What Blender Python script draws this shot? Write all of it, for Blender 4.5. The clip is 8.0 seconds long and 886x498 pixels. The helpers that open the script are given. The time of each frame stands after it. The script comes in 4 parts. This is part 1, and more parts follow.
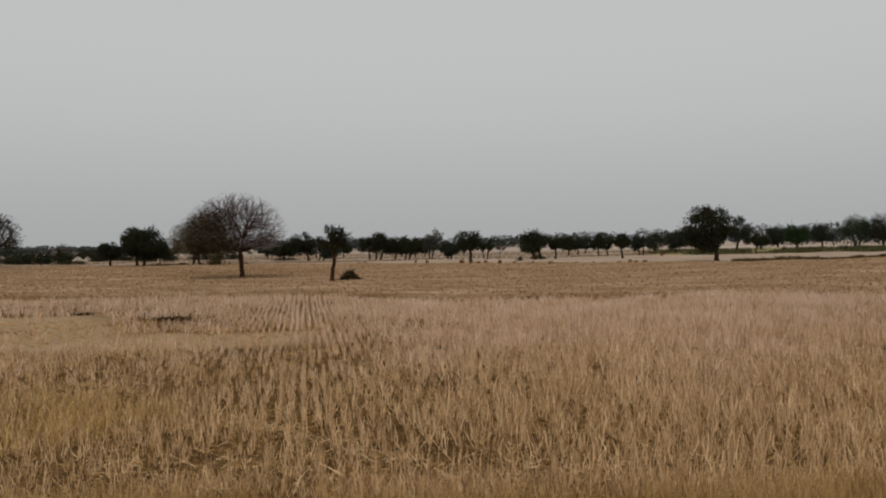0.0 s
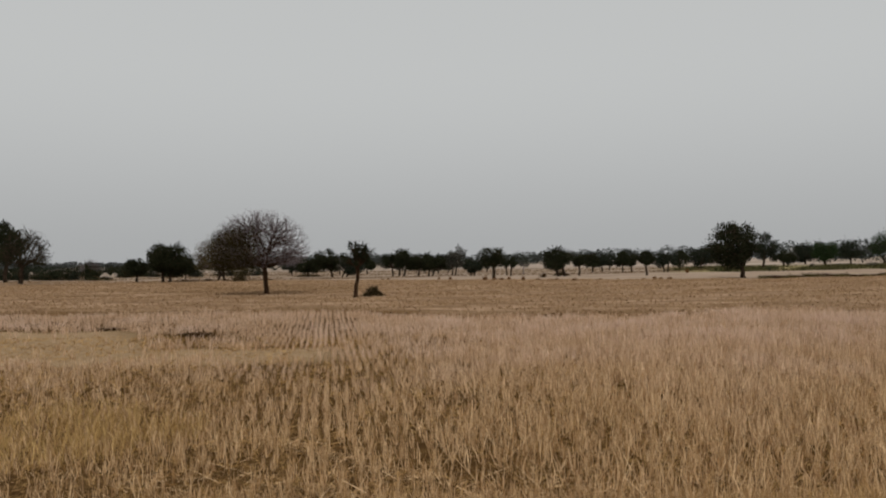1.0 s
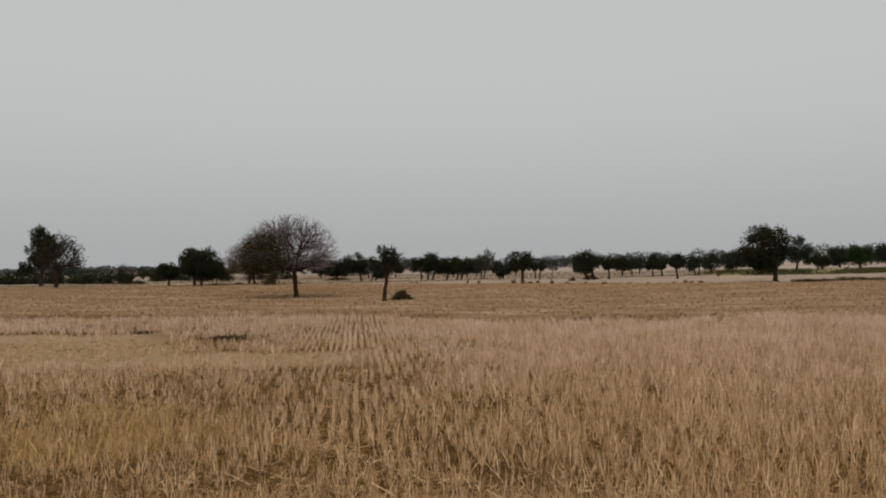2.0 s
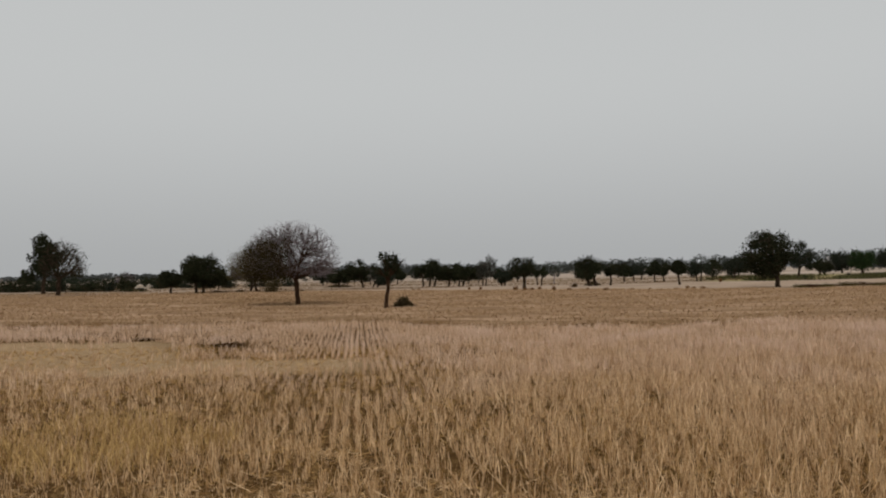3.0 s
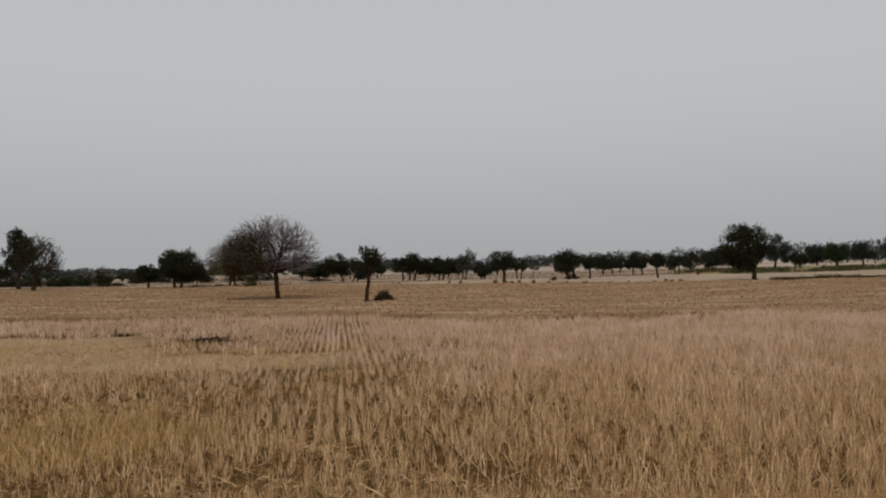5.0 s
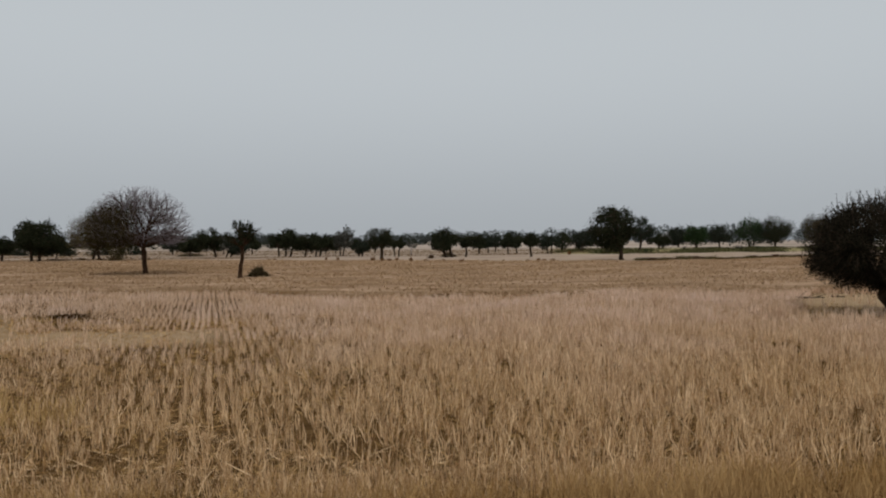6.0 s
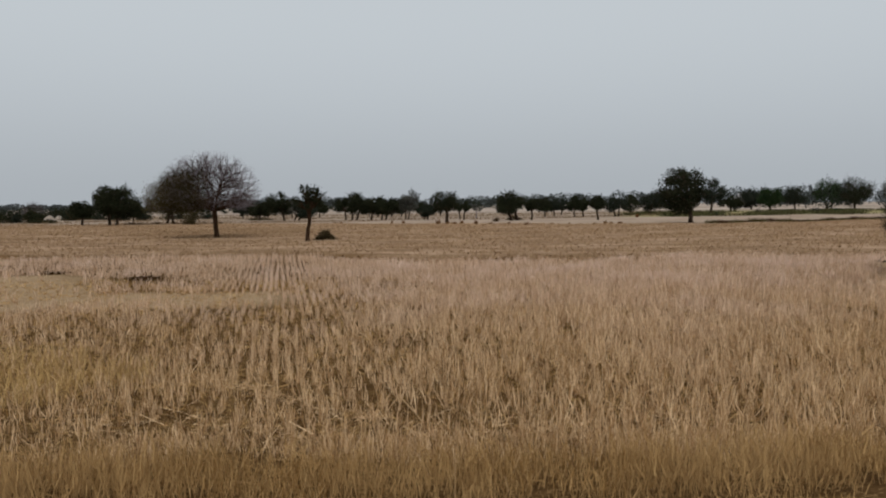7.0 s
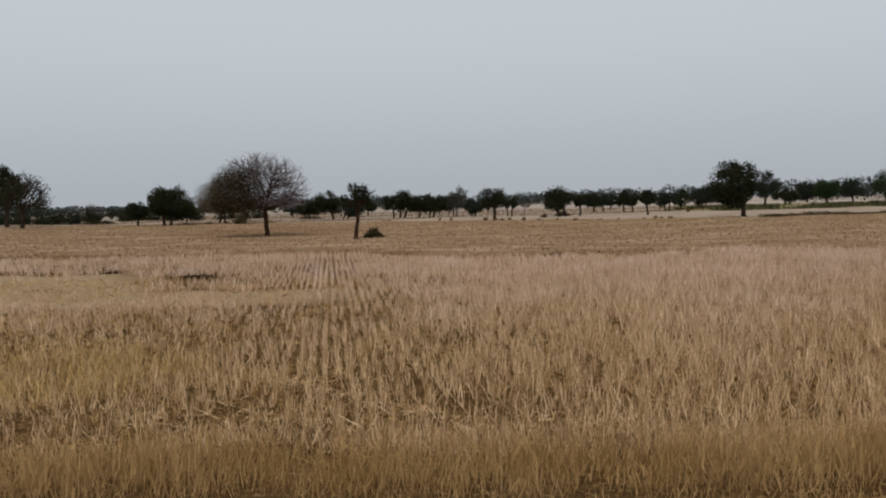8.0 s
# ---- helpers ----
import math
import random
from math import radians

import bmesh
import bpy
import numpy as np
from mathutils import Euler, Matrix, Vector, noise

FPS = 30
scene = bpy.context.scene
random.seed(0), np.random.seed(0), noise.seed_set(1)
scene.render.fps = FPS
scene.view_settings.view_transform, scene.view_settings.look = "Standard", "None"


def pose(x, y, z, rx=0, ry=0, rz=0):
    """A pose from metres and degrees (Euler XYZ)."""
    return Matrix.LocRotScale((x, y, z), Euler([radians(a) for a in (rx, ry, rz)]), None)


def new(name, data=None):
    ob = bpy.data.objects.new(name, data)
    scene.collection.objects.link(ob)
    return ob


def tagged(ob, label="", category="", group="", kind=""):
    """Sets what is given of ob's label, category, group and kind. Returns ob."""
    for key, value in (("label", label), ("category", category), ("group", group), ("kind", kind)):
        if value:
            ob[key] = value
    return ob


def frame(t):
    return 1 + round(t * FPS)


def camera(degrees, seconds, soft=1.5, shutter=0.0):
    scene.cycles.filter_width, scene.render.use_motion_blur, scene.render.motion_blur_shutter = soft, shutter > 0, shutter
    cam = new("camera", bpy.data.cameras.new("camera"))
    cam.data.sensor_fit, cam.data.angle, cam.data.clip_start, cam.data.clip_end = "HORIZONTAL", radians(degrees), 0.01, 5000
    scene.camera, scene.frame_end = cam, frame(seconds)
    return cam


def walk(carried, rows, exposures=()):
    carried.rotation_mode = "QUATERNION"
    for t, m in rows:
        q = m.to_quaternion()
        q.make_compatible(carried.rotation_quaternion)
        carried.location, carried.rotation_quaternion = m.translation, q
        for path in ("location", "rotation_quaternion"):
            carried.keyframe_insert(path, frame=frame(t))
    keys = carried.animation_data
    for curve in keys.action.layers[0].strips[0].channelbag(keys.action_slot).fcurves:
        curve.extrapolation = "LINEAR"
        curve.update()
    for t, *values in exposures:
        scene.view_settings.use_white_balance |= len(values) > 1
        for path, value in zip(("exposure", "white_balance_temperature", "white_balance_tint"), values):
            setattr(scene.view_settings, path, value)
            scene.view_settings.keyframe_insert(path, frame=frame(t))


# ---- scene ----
from itertools import count

# ---- camera: held at eye height at the edge of the field, turning a little ----
cam = camera(56.69, 8.0, soft=2.0)
PATH = [
    (0, pose(-0.007, 0.016, 1.799, 89.671, 0.762, -3.668)),
    (0.5, pose(-0.009, 0.015, 1.800, 90.303, 0.631, -3.109)),
    (1, pose(-0.005, 0.019, 1.800, 90.849, 0.695, -2.050)),
    (1.5, pose(-0.006, 0.017, 1.796, 91.035, 0.765, -1.186)),
    (2, pose(-0.010, 0.015, 1.799, 91.129, 0.745, -0.065)),
    (3.5, pose(-0.000, -0.000, 1.800, 91.823, 1.000, -0.000)),
    (4, pose(-0.009, -0.001, 1.796, 91.926, 1.061, -0.282)),
    (5.3, pose(-0.051, -0.018, 1.802, 90.812, 1.127, -2.595)),
    (5.5, pose(-0.031, -0.008, 1.802, 90.648, 1.155, -5.683)),
    (5.7, pose(-0.015, -0.008, 1.801, 90.597, 0.802, -7.664)),
    (5.8, pose(-0.011, -0.009, 1.801, 90.445, 0.553, -8.675)),
    (6, pose(-0.005, -0.009, 1.800, 89.446, 0.230, -9.849)),
    (6.2, pose(0.005, -0.009, 1.801, 88.206, 0.188, -9.818)),
    (6.3, pose(0.011, -0.008, 1.802, 87.811, 0.188, -9.775)),
    (6.5, pose(0.023, -0.005, 1.803, 87.239, 0.218, -8.589)),
    (6.7, pose(0.034, 0.003, 1.801, 87.224, 0.260, -6.934)),
    (7, pose(0.046, 0.012, 1.798, 86.907, 0.448, -5.280)),
    (7.2, pose(0.052, 0.008, 1.799, 86.544, 0.678, -4.478)),
    (7.5, pose(0.058, -0.006, 1.800, 86.435, 0.973, -4.261)),
    (8, pose(0.065, -0.037, 1.787, 86.752, 1.159, -1.953)),
]
EXPOSURES = [(0.0, -0.08, 6450, 10), (4.0, -0.04, 6420, 10), (5.5, -0.16, 6270, 9.4), (6.2, -0.02, 6020, 8.6), (8.0, 0.04, 5990, 8.4)]
walk(cam, PATH, EXPOSURES)

# ---- world and sun: a hazy, overcast afternoon ----
SUN_HEIGHT, SUN_TURN = 60, 186
world = bpy.data.worlds.new("hazy_sky")
scene.world = world
world.use_nodes = True
wn, wl = world.node_tree.nodes, world.node_tree.links
wn.clear()
sky = wn.new("ShaderNodeTexSky")
sky.sky_type, sky.sun_disc = "NISHITA", False
sky.sun_elevation, sky.sun_rotation = radians(SUN_HEIGHT), radians(SUN_TURN)
sky.air_density, sky.dust_density, sky.ozone_density = 1.0, 6.0, 1.0
grey = wn.new("ShaderNodeHueSaturation")
grey.inputs["Saturation"].default_value = 0.12
haze = wn.new("ShaderNodeMix")
haze.data_type = "RGBA"
haze.inputs["Factor"].default_value = 0.85
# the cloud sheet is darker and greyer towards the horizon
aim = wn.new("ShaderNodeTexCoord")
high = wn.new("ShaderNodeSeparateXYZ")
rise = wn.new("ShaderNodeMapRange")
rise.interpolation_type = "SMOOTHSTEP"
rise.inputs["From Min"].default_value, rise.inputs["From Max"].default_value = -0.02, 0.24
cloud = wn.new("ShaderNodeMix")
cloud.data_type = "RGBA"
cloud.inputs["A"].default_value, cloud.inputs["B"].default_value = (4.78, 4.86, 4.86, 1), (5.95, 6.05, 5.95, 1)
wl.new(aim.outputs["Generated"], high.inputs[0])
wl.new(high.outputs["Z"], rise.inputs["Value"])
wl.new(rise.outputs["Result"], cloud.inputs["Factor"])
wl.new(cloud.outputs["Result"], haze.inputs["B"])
back = wn.new("ShaderNodeBackground")
back.inputs["Strength"].default_value = 0.1
wout = wn.new("ShaderNodeOutputWorld")
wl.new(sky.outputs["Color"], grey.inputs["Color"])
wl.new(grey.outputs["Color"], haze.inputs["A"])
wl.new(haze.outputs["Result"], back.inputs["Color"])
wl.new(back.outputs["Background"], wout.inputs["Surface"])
sun = new("sun", bpy.data.lights.new("sun", "SUN"))
sun.data.energy, sun.data.angle, sun.data.color = 1.35, radians(20), (1.0, 0.94, 0.86)
sun.matrix_world = pose(0, 0, 60, 90 - SUN_HEIGHT, 0, 180 - SUN_TURN)

# ---- materials ----
class Nodes:
    """A short way to write node materials."""

    def __init__(self, name, roughness=0.9, specular=0.15):
        self.mat = bpy.data.materials.new(name)
        self.mat.use_nodes = True
        self.n, self.l = self.mat.node_tree.nodes, self.mat.node_tree.links
        self.shader = self.n["Principled BSDF"]
        self.shader.inputs["Roughness"].default_value = roughness
        self.shader.inputs["Specular IOR Level"].default_value = specular

    def put(self, socket, value):
        if hasattr(value, "is_output"):
            self.l.new(value, socket)
        else:
            socket.default_value = value

    def place(self):
        return self.n.new("ShaderNodeNewGeometry").outputs["Position"]

    def island(self):
        return self.n.new("ShaderNodeNewGeometry").outputs["Random Per Island"]

    def single(self):
        return self.n.new("ShaderNodeObjectInfo").outputs["Random"]

    def noise(self, scale, detail=4.0, at=None, stretch=None, rough=0.55):
        at = at or self.place()
        if stretch:
            m = self.n.new("ShaderNodeMapping")
            m.inputs["Scale"].default_value = stretch
            self.l.new(at, m.inputs["Vector"])
            at = m.outputs["Vector"]
        t = self.n.new("ShaderNodeTexNoise")
        self.l.new(at, t.inputs["Vector"])
        t.inputs["Scale"].default_value, t.inputs["Detail"].default_value = scale, detail
        t.inputs["Roughness"].default_value = rough
        return t.outputs["Fac"]

    def math(self, op, a, b=0.0, c=None):
        m = self.n.new("ShaderNodeMath")
        m.operation = op
        self.put(m.inputs[0], a), self.put(m.inputs[1], b)
        if c is not None:
            self.put(m.inputs[2], c)
        return m.outputs[0]

    def step(self, value, low, high):
        m = self.n.new("ShaderNodeMapRange")
        m.interpolation_type = "SMOOTHSTEP"
        self.put(m.inputs["Value"], value)
        m.inputs["From Min"].default_value, m.inputs["From Max"].default_value = low, high
        return m.outputs["Result"]

    def blend(self, fac, a, b):
        m = self.n.new("ShaderNodeMix")
        m.data_type = "RGBA"
        self.put(m.inputs["Factor"], fac)
        self.put(m.inputs["A"], (*a, 1) if isinstance(a, tuple) else a)
        self.put(m.inputs["B"], (*b, 1) if isinstance(b, tuple) else b)
        return m.outputs["Result"]

    def colour(self, socket):
        self.l.new(socket, self.shader.inputs["Base Color"])
        return self

    def bump(self, height, strength=0.5, distance=0.02):
        b = self.n.new("ShaderNodeBump")
        b.inputs["Strength"].default_value, b.inputs["Distance"].default_value = strength, distance
        self.l.new(height, b.inputs["Height"])
        self.l.new(b.outputs["Normal"], self.shader.inputs["Normal"])
        return self


def leaf_material(name, low, high, dry=(0.16, 0.11, 0.05), dryness=0.12):
    k = Nodes(name, 0.9, 0.0)
    tone = k.blend(k.island(), low, high)
    patch = k.math("MULTIPLY", k.step(k.noise(0.9), 0.5, 0.75), dryness * 2)
    tone = k.blend(patch, tone, dry)
    return k.colour(tone).mat


def straw_material(name, low, high, pale, patch=0.6, near=None):
    """Straw whose stalks differ one by one; near: a more golden pair of tones for the part of the field before y = 10
    to 20, a vignette's warm tint put into the colour.
    """
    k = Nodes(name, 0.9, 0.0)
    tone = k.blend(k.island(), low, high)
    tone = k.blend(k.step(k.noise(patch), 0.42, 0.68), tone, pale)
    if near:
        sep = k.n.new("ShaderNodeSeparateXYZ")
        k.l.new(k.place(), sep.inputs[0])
        vignette_gold = k.blend(k.island(), near[0], near[1])
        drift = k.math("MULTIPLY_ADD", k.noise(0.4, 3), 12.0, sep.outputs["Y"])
        tone = k.blend(k.step(drift, 13, 25), vignette_gold, tone)
    grain = k.blend(k.math("MULTIPLY", k.noise(60, 2), 0.35), tone, low)
    return k.colour(grain).mat


def bark_material(name, low, high):
    k = Nodes(name, 0.95, 0.0)
    rough = k.noise(9, 6, stretch=(1, 1, 0.25))
    k.colour(k.blend(k.step(rough, 0.3, 0.7), low, high))
    return k.bump(rough, 0.9, 0.03).mat


def ground_material():
    k = Nodes("field_soil", 1.0, 0.0)
    sep = k.n.new("ShaderNodeSeparateXYZ")
    k.l.new(k.place(), sep.inputs[0])
    x, y = sep.outputs["X"], sep.outputs["Y"]
    wob = k.math("MULTIPLY", k.math("SUBTRACT", k.noise(0.35, 5), 0.5), 2.0)
    wide = k.math("MULTIPLY", k.math("SUBTRACT", k.noise(0.05, 4), 0.5), 14.0)
    fine, grit, broad = k.noise(5.0, 8), k.noise(38, 4), k.noise(0.22, 5)
    # soil between the rows, strewn with chaff
    soil = k.blend(k.step(fine, 0.35, 0.7), (0.048, 0.024, 0.008), (0.105, 0.058, 0.021))
    soil = k.blend(k.step(k.noise(23, 5), 0.53, 0.70), soil, (0.28, 0.172, 0.072))
    # the shorn field behind
    streak = k.noise(0.5, 6, stretch=(0.35, 1.6, 1))
    shorn = k.blend(k.step(streak, 0.34, 0.66), (0.215, 0.132, 0.076), (0.45, 0.308, 0.203))
    shorn = k.blend(k.step(k.noise(2.6, 6, stretch=(0.5, 1.2, 1)), 0.48, 0.74), shorn, (0.20, 0.122, 0.064))
    # sandy strip, then fallow ground and far pale fields
    sand = k.blend(k.step(broad, 0.3, 0.7), (0.31, 0.230, 0.170), (0.44, 0.345, 0.265))
    fallow = k.blend(k.step(k.noise(0.09, 6, stretch=(0.3, 1, 1)), 0.35, 0.65), (0.25, 0.182, 0.132), (0.43, 0.345, 0.270))
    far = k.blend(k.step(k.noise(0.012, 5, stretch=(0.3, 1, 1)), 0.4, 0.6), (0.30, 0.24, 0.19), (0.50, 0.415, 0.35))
    # bare trodden plot
    bare = k.blend(k.step(fine, 0.3, 0.75), (0.29, 0.197, 0.111), (0.42, 0.302, 0.188))
    bare = k.blend(k.step(k.noise(11, 4), 0.55, 0.7), bare, (0.28, 0.18, 0.09))
    rim = k.math("ADD", k.math("MULTIPLY_ADD", k.step(x, -3.2, 1.8), 4.6, y), k.math("MULTIPLY", wob, 0.5))
    crust = k.blend(k.math("MULTIPLY", k.math("SUBTRACT", 1.0, k.step(rim, 30.5, 35.0)), k.step(k.noise(1.3, 6), 0.2, 0.5)), shorn, (0.15, 0.083, 0.036))
    tone = k.blend(k.step(rim, 28.9, 29.5), soil, crust)
    # a broad brown stain on the shorn field
    far_x, far_y = k.math("MULTIPLY_ADD", x, 0.125, 1.25), k.math("MULTIPLY_ADD", y, 0.085, -5.0)
    ring = k.math("ADD", k.math("ADD", k.math("MULTIPLY", far_x, far_x), k.math("MULTIPLY", far_y, far_y)), k.math("MULTIPLY", wob, 0.5))
    stain = k.math("MULTIPLY", k.math("SUBTRACT", 1.0, k.step(ring, 0.3, 1.1)), 0.55)
    tone = k.blend(k.math("MULTIPLY", stain, k.step(y, 40, 46)), tone, (0.165, 0.095, 0.045))
    edge = k.math("ADD", k.math("MULTIPLY_ADD", x, 0.42, y), k.math("MULTIPLY", wob, 2.0))
    bank = k.step(k.math("ADD", k.math("MULTIPLY_ADD", x, -0.42, y), k.math("MULTIPLY", wob, 0.5)), 55.2, 56.6)
    tone = k.blend(k.math("MULTIPLY", k.step(edge, 79.0, 83.5), bank), tone, sand)
    rear = k.math("ADD", k.math("MULTIPLY_ADD", x, -0.3, y), k.math("MULTIPLY", wide, 0.35))
    tone = k.blend(k.step(rear, 89.5, 93.5), tone, fallow)
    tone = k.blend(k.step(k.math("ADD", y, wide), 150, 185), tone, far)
    # yellowish green weeds on the fallow to the east
    weeds = k.blend(k.step(k.noise(0.5, 5), 0.35, 0.65), (0.20, 0.17, 0.07), (0.36, 0.32, 0.14))
    green = k.math("MULTIPLY", k.step(k.math("ADD", k.math("MULTIPLY_ADD", y, -0.31, x), wide), -3, 5), k.step(rear, 92, 97))
    green = k.math("MULTIPLY", green, k.math("SUBTRACT", 1.0, k.step(y, 150, 200)))
    tone = k.blend(k.math("MULTIPLY", green, 0.85), tone, weeds)
    # the trodden plot and the strip that leads from it
    e = k.math("MULTIPLY", wob, 0.5)
    plot = k.math("MULTIPLY", k.step(k.math("ADD", y, e), 16.4, 17.2), k.math("SUBTRACT", 1.0, k.step(k.math("ADD", y, e), 22.1, 23.0)))
    plot = k.math("MULTIPLY", plot, k.math("SUBTRACT", 1.0, k.step(k.math("ADD", k.math("MULTIPLY_ADD", y, 0.55, x), wob), 3.6, 5.6)))
    lane = k.math("MULTIPLY", k.step(k.math("ADD", y, e), 14.4, 15.2), k.math("SUBTRACT", 1.0, k.step(k.math("ADD", y, e), 17.4, 17.9)))
    lane = k.math("MULTIPLY", lane, k.math("SUBTRACT", 1.0, k.step(k.math("ADD", x, wob), -2.2, -1.0)))
    foot = k.math("MULTIPLY", k.step(k.math("ADD", y, e), 16.6, 17.6), k.math("SUBTRACT", 1.0, k.step(k.math("ADD", y, e), 23.6, 25.0)))
    foot = k.math("MULTIPLY", foot, k.step(k.math("ADD", k.math("MULTIPLY_ADD", y, -0.65, x), e), -0.3, 0.5))
    tone = k.blend(k.math("MAXIMUM", k.math("MAXIMUM", plot, lane), foot), tone, bare)
    tone = k.blend(k.math("MULTIPLY", grit, 0.35), tone, (0.13, 0.08, 0.04))
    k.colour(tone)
    return k.bump(k.math("ADD", k.math("MULTIPLY", fine, 0.8), k.math("MULTIPLY", grit, 0.2)), 0.9, 0.06).mat


GROUND = ground_material()
# near pair holds a vignette's golden tint; the straw itself is pale tan
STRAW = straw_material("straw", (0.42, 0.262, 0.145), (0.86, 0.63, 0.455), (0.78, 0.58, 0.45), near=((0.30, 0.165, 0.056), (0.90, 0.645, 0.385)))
STRAW_BROWN = straw_material("brown_dry_grass", (0.22, 0.115, 0.034), (0.58, 0.375, 0.165), (0.50, 0.32, 0.14))
STRAW_DIM = straw_material("dull_dry_scrub", (0.12, 0.075, 0.04), (0.30, 0.20, 0.12), (0.22, 0.15, 0.085), 0.1)
CLOD = straw_material("earth_clods", (0.19, 0.113, 0.060), (0.34, 0.218, 0.124), (0.28, 0.175, 0.095), 0.2)
STRAW_GREEN = straw_material("yellow_straw", (0.36, 0.222, 0.075), (0.66, 0.45, 0.205), (0.58, 0.395, 0.175))
SHORT = straw_material("short_straw", (0.27, 0.168, 0.086), (0.49, 0.345, 0.215), (0.39, 0.268, 0.155), 0.12)
SAND = straw_material("pale_chaff", (0.62, 0.54, 0.45), (0.78, 0.70, 0.62), (0.72, 0.64, 0.55))
BARK = bark_material("rough_bark", (0.022, 0.015, 0.010), (0.075, 0.052, 0.036))
BARK_WARM = bark_material("red_brown_bark", (0.022, 0.012, 0.007), (0.066, 0.038, 0.023))
TWIG = bark_material("grey_twigs", (0.105, 0.086, 0.090), (0.24, 0.202, 0.212))
THORN = bark_material("dry_thorn_twigs", (0.030, 0.021, 0.011), (0.10, 0.070, 0.036))
LEAF = leaf_material("dusty_dark_leaves", (0.011, 0.013, 0.007), (0.036, 0.039, 0.020), (0.06, 0.045, 0.022))
LEAF_RUST = leaf_material("rusty_dry_leaves", (0.026, 0.013, 0.006), (0.085, 0.042, 0.018), (0.06, 0.04, 0.016), 0.3)
LEAF_DARK = leaf_material("dark_brown_green_leaves", (0.010, 0.009, 0.006), (0.030, 0.026, 0.016), (0.04, 0.028, 0.015))
LEAF_BLUE = leaf_material("grey_green_leaves", (0.013, 0.016, 0.011), (0.037, 0.043, 0.029), (0.07, 0.055, 0.035))
LEAF_BRIGHT = leaf_material("fresh_green_leaves", (0.012, 0.024, 0.009), (0.040, 0.064, 0.024), (0.06, 0.05, 0.02))
LEAF_BROWN = leaf_material("withered_brown_leaves", (0.016, 0.013, 0.006), (0.060, 0.047, 0.019), (0.09, 0.068, 0.03), 0.3)
LEAF_TAN = leaf_material("thin_olive_brown_leaves", (0.040, 0.031, 0.012), (0.125, 0.098, 0.042), (0.15, 0.11, 0.05), 0.3)
LEAF_GREY = leaf_material("thin_grey_leaves", (0.030, 0.030, 0.024), (0.085, 0.082, 0.066), (0.10, 0.08, 0.06))
# aerial haze is put into this leaf colour: paler and more bluish
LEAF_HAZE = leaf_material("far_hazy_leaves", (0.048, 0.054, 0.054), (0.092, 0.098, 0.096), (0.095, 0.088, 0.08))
TUFT = straw_material("rusty_dry_grass", (0.085, 0.038, 0.015), (0.25, 0.125, 0.052), (0.19, 0.095, 0.040), 0.3)
EDGE_WEED = leaf_material("green_brown_edge_weeds", (0.036, 0.029, 0.010), (0.115, 0.092, 0.033), (0.14, 0.08, 0.03), 0.3)
WEED = leaf_material("field_edge_weeds", (0.032, 0.034, 0.014), (0.105, 0.098, 0.042), (0.16, 0.12, 0.06), 0.3)

# ---- mesh helpers ----
seeds = count(11)


